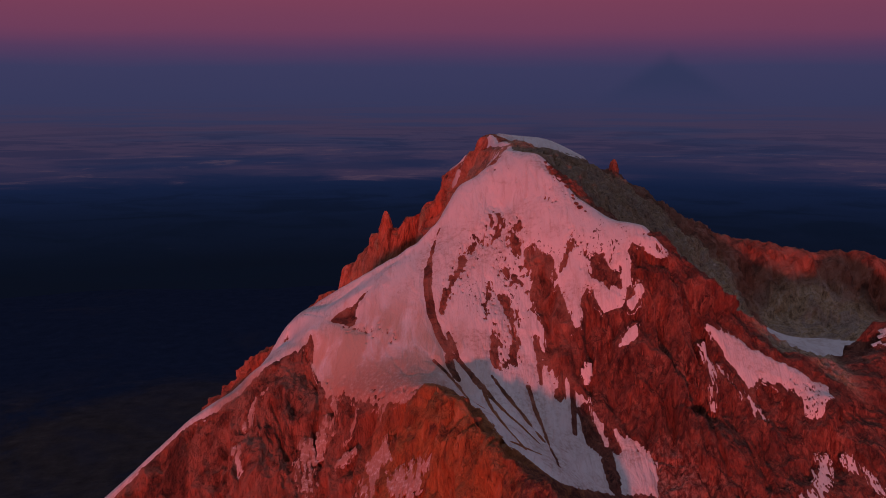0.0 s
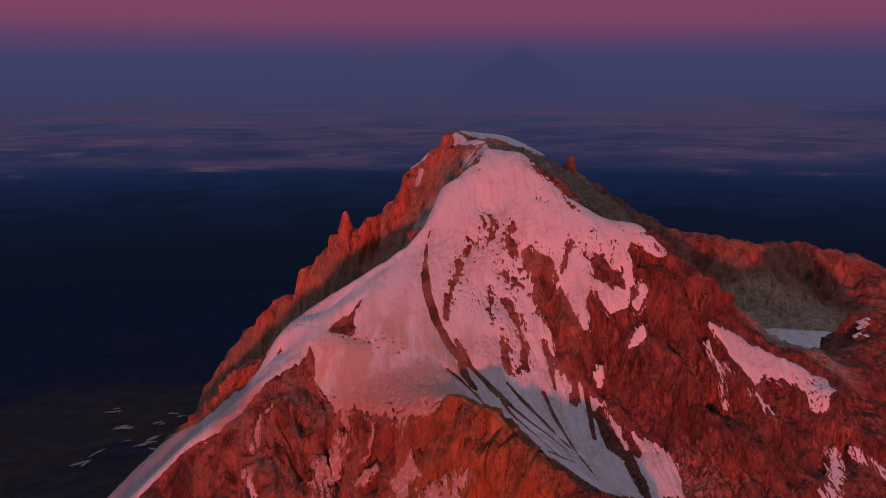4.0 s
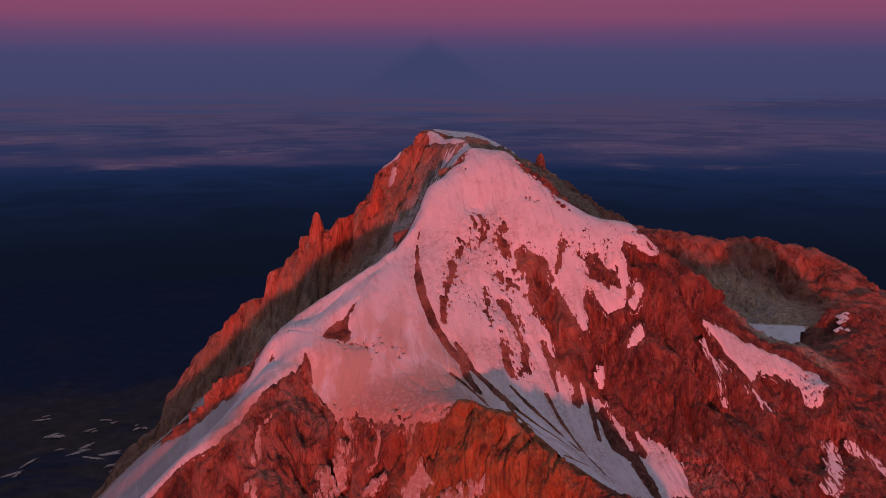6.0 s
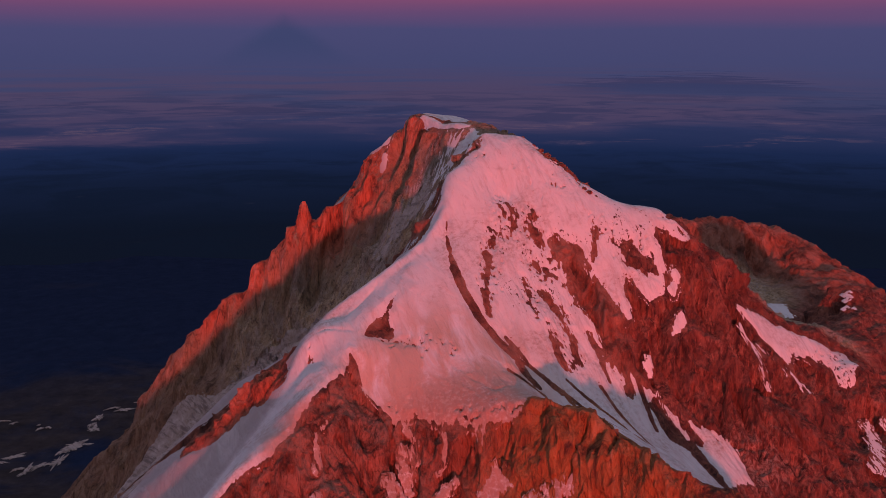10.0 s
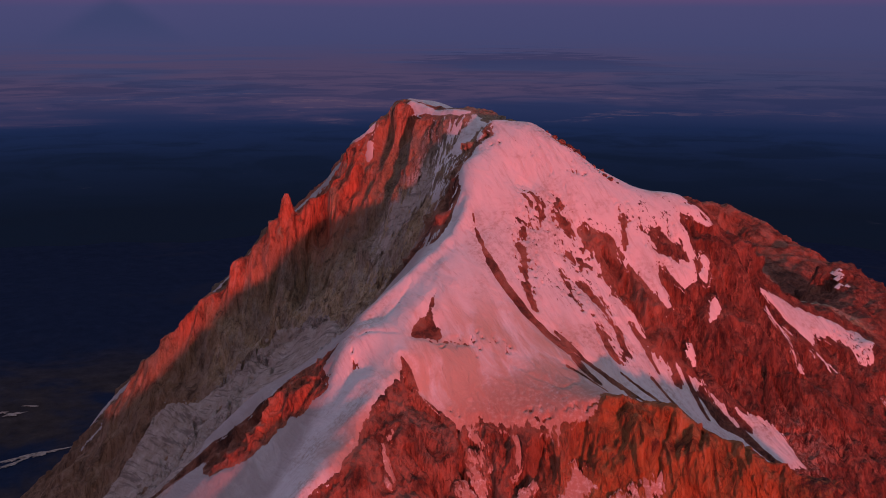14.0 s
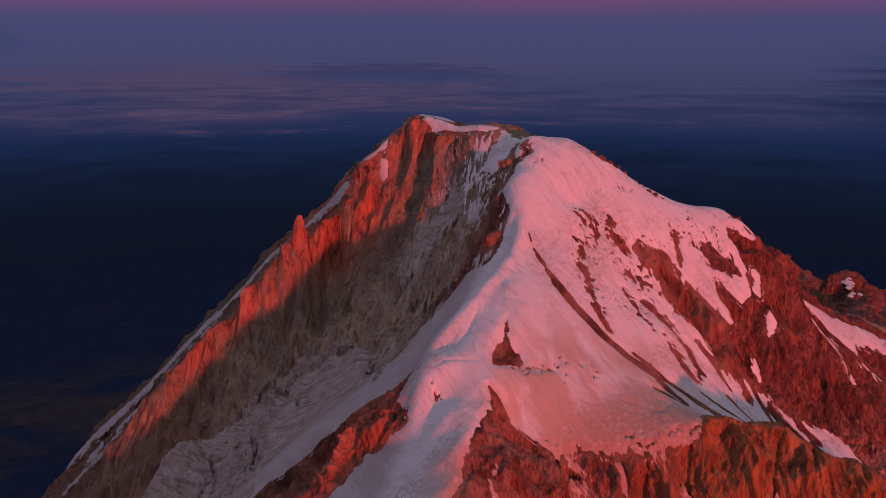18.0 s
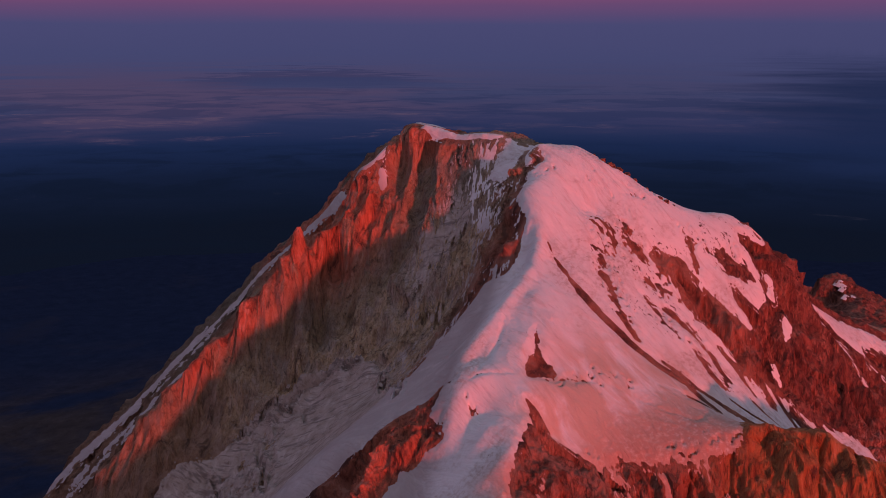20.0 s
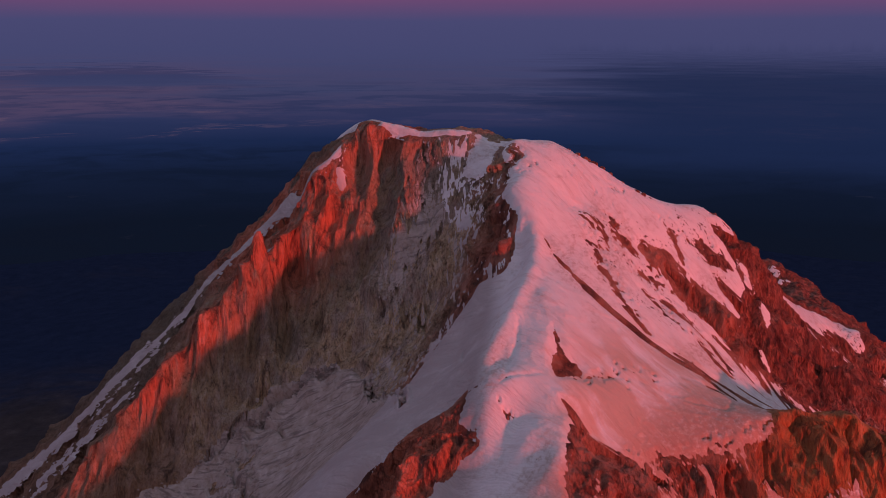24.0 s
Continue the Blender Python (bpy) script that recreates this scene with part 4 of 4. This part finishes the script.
relief = 4.2 * ridged(wx, wy, gz * 0.30, 44, 2, 11) + (1 - west) * (1 - 0.15 * smooth(np.hypot(gx - 20, gy - 690), 130, 60)) * ribs(wx, wy) + 0.5 * west * ribs(0.64 * wx - 0.77 * wy, 0.77 * wx + 0.64 * wy)
deep = smooth(m_snow, -1.5, -7.0) * (1 - 0.9 * smooth(np.hypot(gx + 79, gy - 872), 30, 20))
move = relief * steep * bare * (0.12 + 0.88 * deep) - 0.9 * deep + 0.4 * bare * (1 - deep)
for line, width, down in GULLIES:
    move = move - down * smooth(reach(gx, gy, line, width), -width * 0.5, width * 0.8)
for line, width, down in CRACKS:
    move = move - 1.3 * down * smooth(reach(gx, gy, line, width * 1.5), 0, width)
nx_, ny_, nz_ = -dzx / long_, -dzy / long_, 1 / long_
rock_co = np.stack([gx + nx_ * move, gy + ny_ * move, gz + nz_ * move], 2)


def cut(line, width, deep):
    """How deep a crack along a plan line goes at each point."""
    d = reach(gx, gy, line, width)
    return deep * smooth(d, -width * 0.3, width * 0.6)


lie = 0.30 * np.clip(m_snow, -2.0, 4.0) + 0.4 * layers(gx, gy, gz, 46, 3, 71) * smooth(m_snow, 0, 6)
icy = smooth(reach(gx, gy, ICE_OUTLINE, None), -4, 10)
broken = smooth(reach(gx, gy, ICE_FALL, None), -10, 12)
flow = 0.87 * gx + 0.5 * gy, 0.14 * (0.87 * gy - 0.5 * gx)
lie = lie + icy * (0.5 * ridged(flow[0], flow[1], 0 * gz, 6.5, 3, 91, 0.6) + 0.4 * layers(gx, gy, gz, 22, 2, 93)) + broken * 2.2 * ridged(gx, gy, gz * 0.4, 10, 3, 97)
for crack, wide, deep in CRACKS:
    if deep > 4.2:
        lie = lie + (1.5 + 2.2 * layers(gx, gy, gz, 5.0, 2, 55)) * smooth(reach(gx, gy, crack, 8.0), 0, 5)
    lie = lie - cut(crack, wide, deep)
snow_co = np.stack([gx, gy, gz + 0.15 + lie * np.clip(long_, 1, 1.8)], 2)

rows_, cols_ = gx.shape
grid = np.arange(rows_ * cols_).reshape(rows_, cols_)
quads = np.stack([grid[:-1, :-1], grid[:-1, 1:], grid[1:, 1:], grid[1:, :-1]], 2).reshape(-1, 4)
qx, qy = gx.reshape(-1)[quads].mean(1), gy.reshape(-1)[quads].mean(1)


def link_mesh(name, verts, faces, material, parent=None, label=""):
    me = bpy.data.meshes.new(name)
    me.vertices.add(len(verts))
    me.vertices.foreach_set("co", np.ascontiguousarray(verts, np.float32).ravel())
    me.loops.add(faces.size)
    me.loops.foreach_set("vertex_index", np.ascontiguousarray(faces, np.int32).ravel())
    me.polygons.add(len(faces))
    me.polygons.foreach_set("loop_start", np.arange(0, faces.size, 4, dtype=np.int32))
    me.polygons.foreach_set("use_smooth", np.full(len(faces), material is not ROCK))
    me.update(calc_edges=True)
    me.materials.append(material)
    ob = new(name, me)
    ob.parent = parent
    return tagged(ob, label)


def patch(name, co, pick, material, parent=None, label=""):
    f = quads[pick]
    used, back_ = np.unique(f, return_inverse=True)
    return link_mesh(name, co.reshape(-1, 3)[used], back_.reshape(-1, 4), material, parent, label)


def empty(name, at, label, category, group="", kind=""):
    ob = new(name)
    ob.location = at
    return tagged(ob, label, category, group, kind)


def nearest(seeds):
    return np.argmin(np.stack([(qx - sx) ** 2 + (qy - sy) ** 2 for sx, sy in seeds]), 0)


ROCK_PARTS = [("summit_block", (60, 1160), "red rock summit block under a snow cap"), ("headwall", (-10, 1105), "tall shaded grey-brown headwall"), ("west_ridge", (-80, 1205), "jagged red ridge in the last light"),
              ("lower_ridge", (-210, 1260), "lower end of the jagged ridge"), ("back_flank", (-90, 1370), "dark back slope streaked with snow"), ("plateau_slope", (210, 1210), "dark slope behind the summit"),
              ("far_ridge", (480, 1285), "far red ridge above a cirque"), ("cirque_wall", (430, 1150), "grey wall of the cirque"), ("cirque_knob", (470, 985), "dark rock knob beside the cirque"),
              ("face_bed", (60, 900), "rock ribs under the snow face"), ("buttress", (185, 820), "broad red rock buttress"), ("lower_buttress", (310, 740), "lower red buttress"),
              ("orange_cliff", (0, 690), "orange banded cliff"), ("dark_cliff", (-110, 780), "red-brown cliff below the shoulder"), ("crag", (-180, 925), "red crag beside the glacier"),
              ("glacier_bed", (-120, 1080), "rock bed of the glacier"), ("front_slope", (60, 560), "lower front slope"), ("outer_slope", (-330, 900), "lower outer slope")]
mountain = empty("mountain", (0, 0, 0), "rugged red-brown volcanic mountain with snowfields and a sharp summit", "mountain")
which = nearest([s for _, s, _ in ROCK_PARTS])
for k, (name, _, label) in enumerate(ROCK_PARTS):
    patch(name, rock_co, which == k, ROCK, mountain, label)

# snow lies on the rock, one thing for each field, in the slopes that make it up
SNOW_FIELDS = [("snowfield", "steep pink-lit snow face below the summit", [("upper_slope", (75, 960)), ("middle_slope", (60, 890)), ("arete_slope", (-30, 910)), ("lower_slope", (40, 825)), ("corner_slope", (140, 890))]),
               ("snowfield", "smooth rounded snow shoulder above a rock cliff", [("crown", (-100, 870)), ("apron", (-50, 800))]),
               ("snowfield", "blue shaded snow filling a steep couloir", [("upper_gully", (90, 780)), ("lower_gully", (140, 735))]),
               ("snowfield", "thin snow tongue running down the ridge nose", [("upper_tongue", (-165, 850)), ("lower_tongue", (-225, 850))]),
               ("snowfield", "shaded snow on the cirque floor", [("floor_snow", (420, 1090))]),
               ("snowfield", "bright snow strip below the red buttress", [("strip", (270, 830)), ("gully_snow", (290, 745))]),
               ("snowfield", "rounded snow cap on the summit", [("cap", (90, 1125))]),
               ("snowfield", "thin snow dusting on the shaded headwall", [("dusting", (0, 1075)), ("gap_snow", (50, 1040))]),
               ("snowfield", "shaded snow streaks on the back slope", [("upper_streak", (10, 1220)), ("lower_streak", (-110, 1340))]),
               ("snowfield", "small snow gullies in the red cliff", [("gully", (-80, 755)), ("side_gully", (-145, 790))])]
pieces = [(k, part_, seed) for k, (_, _, parts) in enumerate(SNOW_FIELDS) for part_, seed in parts]
which = nearest([s for _, _, s in pieces])
thick = m_snow.reshape(-1)[quads].max(1) > -1.6
rim = reach(qx, qy, ICE_OUTLINE, None) + 9 * layers(qx, qy, 0 * qx, 26, 4, 15, 0.65)
glacier_q = (rim > 0) | ((rim > -14) & (qy > 1060))


def islands(pick):
    """The separate sheets of the picked cells, as arrays of cell numbers."""
    across = cols_ - 1
    left_ = set(np.nonzero(pick)[0].tolist())
    out = []
    while left_:
        todo = [left_.pop()]
        sheet_ = [todo[0]]
        while todo:
            c = todo.pop()
            for o in (c - 1, c + 1, c - across, c + across, c - across - 1, c - across + 1, c + across - 1, c + across + 1):
                if o in left_:
                    left_.remove(o)
                    todo.append(o)
                    sheet_.append(o)
        out.append(np.array(sheet_))
    return sorted(out, key=len, reverse=True)


def snow_parts(name, pick, material, parent):
    """The largest sheet under its own name, other clear sheets as patches, and the smallest as flecks."""
    found = islands(pick)
    if not found:
        return
    patch(name, snow_co, found[0], material, parent)
    for f in found[1:]:
        if len(f) >= 40:
            patch("snow_patch", snow_co, f, material, parent)
    flecks = [f for f in found[1:] if 6 <= len(f) < 40]
    if flecks:
        tagged(patch("loose_snow", snow_co, np.concatenate(flecks), material, parent), kind="stuff")


fields_ = [empty(name, (0, 0, 0), label, "snowfield", "snowfields of the mountain") for name, label, _ in SNOW_FIELDS]
# the headwall dusting borrows the greyer ice colour, so it shows less white
for j, (k, part_, _) in enumerate(pieces):
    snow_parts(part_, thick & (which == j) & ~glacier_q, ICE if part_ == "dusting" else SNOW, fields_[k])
glacier = empty("glacier", (0, 0, 0), "dirty grey crevassed glacier below the headwall", "glacier")
ice_parts = [("upper_ice", (-70, 1060)), ("middle_ice", (-130, 1060)), ("ice_fall", (-180, 1140)), ("lower_ice", (-270, 1150))]
which = nearest([s for _, s in ice_parts])
for j, (part_, _) in enumerate(ice_parts):
    snow_parts(part_, thick & (which == j) & glacier_q, ICE, glacier)

# ---- ground: one sheet out to the far edge ----
rad = np.concatenate([np.linspace(0, 1500, 60), np.linspace(1540, 4500, 70)])
ang = np.linspace(0, 2 * np.pi, 161)[:-1]
rr, aa = np.meshgrid(rad, ang, indexing="ij")
ex, ey = -150 + rr * np.cos(aa), 750 + rr * np.sin(aa)
d = np.hypot(ex - 60, ey - 980)
plain = 585 - 0.035 * d + 34 * layers(ex, ey, 0 * ex, 900, 4, 7)
ez = plain + (sheet(ex, ey) - plain) * smooth(d, 1500, 900)
inside = smooth(np.maximum(np.abs(ex - 145) - 590, np.abs(ey - 1040) - 490), 30, -30)
ez = ez - 2 - 40 * inside
ids = np.arange(ez.size).reshape(ez.shape)
nxt = np.roll(ids, -1, 1)
faces = np.stack([ids[:-1], nxt[:-1], nxt[1:], ids[1:]], 2).reshape(-1, 4)
tagged(link_mesh("ground", np.stack([ex, ey, ez], 2).reshape(-1, 3), faces, LAND), "dark forested land around the mountain, tinted blue for haze", kind="structure")


# ---- single rocks ----
def stone_mesh(name, seed, high=1.0):
    b = bmesh.new()
    bmesh.ops.create_icosphere(b, subdivisions=2, radius=1.0)
    for v in b.verts:
        k = 1 + 0.45 * noise.noise(v.co * 1.3 + Vector((seed * 9.1, 0, 0))) + 0.2 * noise.noise(v.co * 3.1 + Vector((0, seed * 5.3, 0)))
        v.co = Vector((v.co.x * k, v.co.y * k * 0.85, v.co.z * k * 0.75 * high))
    me = bpy.data.meshes.new(name)
    b.to_mesh(me)
    b.free()
    me.materials.append(ROCK)
    return me


stone_shapes = [stone_mesh("boulder", s) for s in range(6)]
rng = random.Random(4)


def boulder(x, y, size, label="dark red rock poking out of the snow"):
    ob = new("boulder", rng.choice(stone_shapes))
    ob.location = (x, y, float(sheet(x, y)) + 0.2 * size)
    ob.rotation_euler = (rng.uniform(-0.3, 0.3), rng.uniform(-0.3, 0.3), rng.uniform(0, 6.28))
    ob.scale = (size, size, size * rng.uniform(0.7, 1.1))
    tagged(ob, label, "boulder", "rocks in the snow")


for x, y, size in BOULDERS:
    boulder(x, y, size * 1.5)
# red rocks along the crest of the snow face
for x, y, size in ((70, 1005, 1.6), (95, 981, 2.6), (99, 975, 3.4), (103, 969, 4.2), (106, 963, 4.4), (109, 957, 3.8), (112, 951, 3.0), (116, 941, 2.0), (118, 928, 2.6), (121, 924, 3.0), (125, 920, 2.2), (141, 921, 1.4), (150, 911, 1.8), (106, 1070, 4.6), (111, 1066, 5.4), (116, 1062, 4.2), (120, 1056, 3.0)):
    boulder(x, y, size, "red rock standing on the snowy crest")
# loose rocks near the edges of the rock ribs
flat_m, flat_x, flat_y = m_snow.reshape(-1), gx.reshape(-1), gy.reshape(-1)
edge = np.nonzero((flat_m > 0.6) & (flat_m < 3.2) & (flat_x > 10) & (flat_x < 190) & (flat_y > 800) & (flat_y < 960))[0]
for k in edge[[rng.randrange(len(edge)) for _ in range(210)]]:
    boulder(float(flat_x[k]), float(flat_y[k]), rng.choice((0.4, 0.5, 0.5, 0.6, 0.6, 0.7, 0.8, 1.0)))


# spires on the crest
def spire(name, x, y, z, tall, wide, label, lean=(0, 0)):
    b = bmesh.new()
    rings, sides = 9, 10
    loops = []
    for r in range(rings):
        t = r / (rings - 1)
        wdt = wide * ((1 - 0.62 * t ** 0.7) if t < 0.8 else 0.47 - 1.5 * (t - 0.8))
        loop = []
        for s in range(sides):
            a = 2 * math.pi * s / sides
            k = 1 + 0.35 * noise.noise(Vector((math.cos(a) * 1.2 + x, math.sin(a) * 1.2, t * 3)))
            loop.append(b.verts.new((x + lean[0] * t + wdt * k * math.cos(a), y + lean[1] * t + wdt * 0.8 * k * math.sin(a), z + tall * t * (1 + 0.08 * noise.noise(Vector((a, t * 4, x)))))))
        loops.append(loop)
    for lo, hi in zip(loops[:-1], loops[1:]):
        for s in range(sides):
            b.faces.new((lo[s], lo[(s + 1) % sides], hi[(s + 1) % sides], hi[s]))
    b.faces.new(loops[-1])
    me = bpy.data.meshes.new(name)
    b.to_mesh(me)
    b.free()
    me.materials.append(ROCK)
    ob = new(name, me)
    ob.parent = mountain
    tagged(ob, label)


spire("pinnacle", -65, 1190, 1218, 39, 12, "slender red rock pinnacle on the ridge")
spire("pinnacle", 200, 1232, 1290, 23, 9, "red rock tooth on the summit ridge")

# ---- broken ice along the glacier's upper crack and its fall ----
ice_stones = []
for s in range(4):
    b = bmesh.new()
    bmesh.ops.create_cube(b, size=1.0)
    bmesh.ops.subdivide_edges(b, edges=b.edges[:], cuts=2, use_grid_fill=True)
    for v in b.verts:
        v.co += 0.16 * noise.noise_vector(v.co * 2.3 + Vector((s * 7.0, 0, 0)))
    me = bpy.data.meshes.new("ice_block")
    b.to_mesh(me)
    b.free()
    me.materials.append(ICE)
    ice_stones.append(me)


def ice_block(x, y, size):
    ob = new("ice_block", rng.choice(ice_stones))
    ob.parent = glacier
    ob.location = (x, y, float(sheet(x, y)) + 0.25 * size)
    ob.rotation_euler = (rng.uniform(-0.4, 0.4), rng.uniform(-0.4, 0.4), rng.uniform(0, 6.28))
    ob.scale = (size * rng.uniform(0.7, 1.4), size * rng.uniform(0.6, 1.1), size * rng.uniform(0.6, 1.0))


for line, count, spread in ((CRACKS[0][0], 26, 4.0), (CRACKS[2][0], 18, 4.0), (CRACKS[3][0], 18, 6.0), (ICE_FALL, 50, 9.0)):
    p = along([(x, y, 0) for x, y in line], 4.0)
    for k in range(count):
        q = p[rng.randrange(len(p))]
        ice_block(float(q[0]) + rng.uniform(-spread, spread), float(q[1]) + rng.uniform(-spread, spread), rng.uniform(1.5, 4.0))
p = along([(x, y, 0) for x, y in ICE_OUTLINE[1:9]], 3.0)
for k in range(90):
    q = p[rng.randrange(len(p))]
    ice_block(float(q[0]) + rng.uniform(-5, 2), float(q[1]) + rng.uniform(-5, 2), rng.uniform(0.8, 2.6))


# ---- snow patches on the low ground beyond the ridge ----
def land(x, y):
    """Height of the ground sheet at plan points."""
    d_ = np.hypot(x - 60, y - 980)
    flat = 585 - 0.035 * d_ + 34 * layers(x, y, 0 * x, 900, 4, 7)
    return flat + (sheet(x, y) - flat) * smooth(d_, 1500, 900)


def snow_patch(x, y, long, wide, turn, seed):
    rings, sides = 7, 36
    r, a = np.meshgrid(np.arange(1, rings + 1) / rings, np.arange(sides) * 2 * np.pi / sides, indexing="ij")
    k = r * np.maximum(0.15, 1 + 1.15 * layers(2.3 * np.cos(a) + seed, 2.3 * np.sin(a), 0 * a + seed, 1.0, 4, 5, 0.75))
    u, v = long * k * np.cos(a), wide * k * np.sin(a)
    px, py = x + u * math.cos(turn) - v * math.sin(turn), y + u * math.sin(turn) + v * math.cos(turn)
    pz = land(px, py) + 1.6 - 2.4 * r ** 3
    verts = np.concatenate([np.stack([px, py, pz], 2).reshape(-1, 3), [[x, y, float(land(np.array([x * 1.0]), np.array([y * 1.0]))[0]) + 1.6]]])
    i = np.arange(rings * sides).reshape(rings, sides)
    j = np.roll(i, -1, 1)
    faces_ = [tuple(f) for f in np.stack([i[:-1], i[1:], j[1:], j[:-1]], 2).reshape(-1, 4).tolist()] + [(rings * sides, int(p_), int(q_)) for p_, q_ in zip(i[0], j[0])]
    me = bpy.data.meshes.new("snow_patch")
    me.from_pydata(verts.tolist(), [], faces_)
    me.polygons.foreach_set("use_smooth", np.ones(len(faces_), bool))
    me.materials.append(ICE)
    tagged(new("snow_patch", me), "dull grey old snow lying on dark stony ground", "snow patch", "snow patches on the low ground")


for k, (x, y, long, wide, turn) in enumerate(PATCHES):
    for j in range(3):
        size = rng.uniform(0.22, 0.5)
        snow_patch(x + rng.uniform(-0.9, 0.9) * long, y + rng.uniform(-0.9, 0.9) * long, long * size, wide * size * rng.uniform(0.8, 1.5), turn + rng.uniform(-0.5, 0.5), 3.7 * k + 1.3 * j)
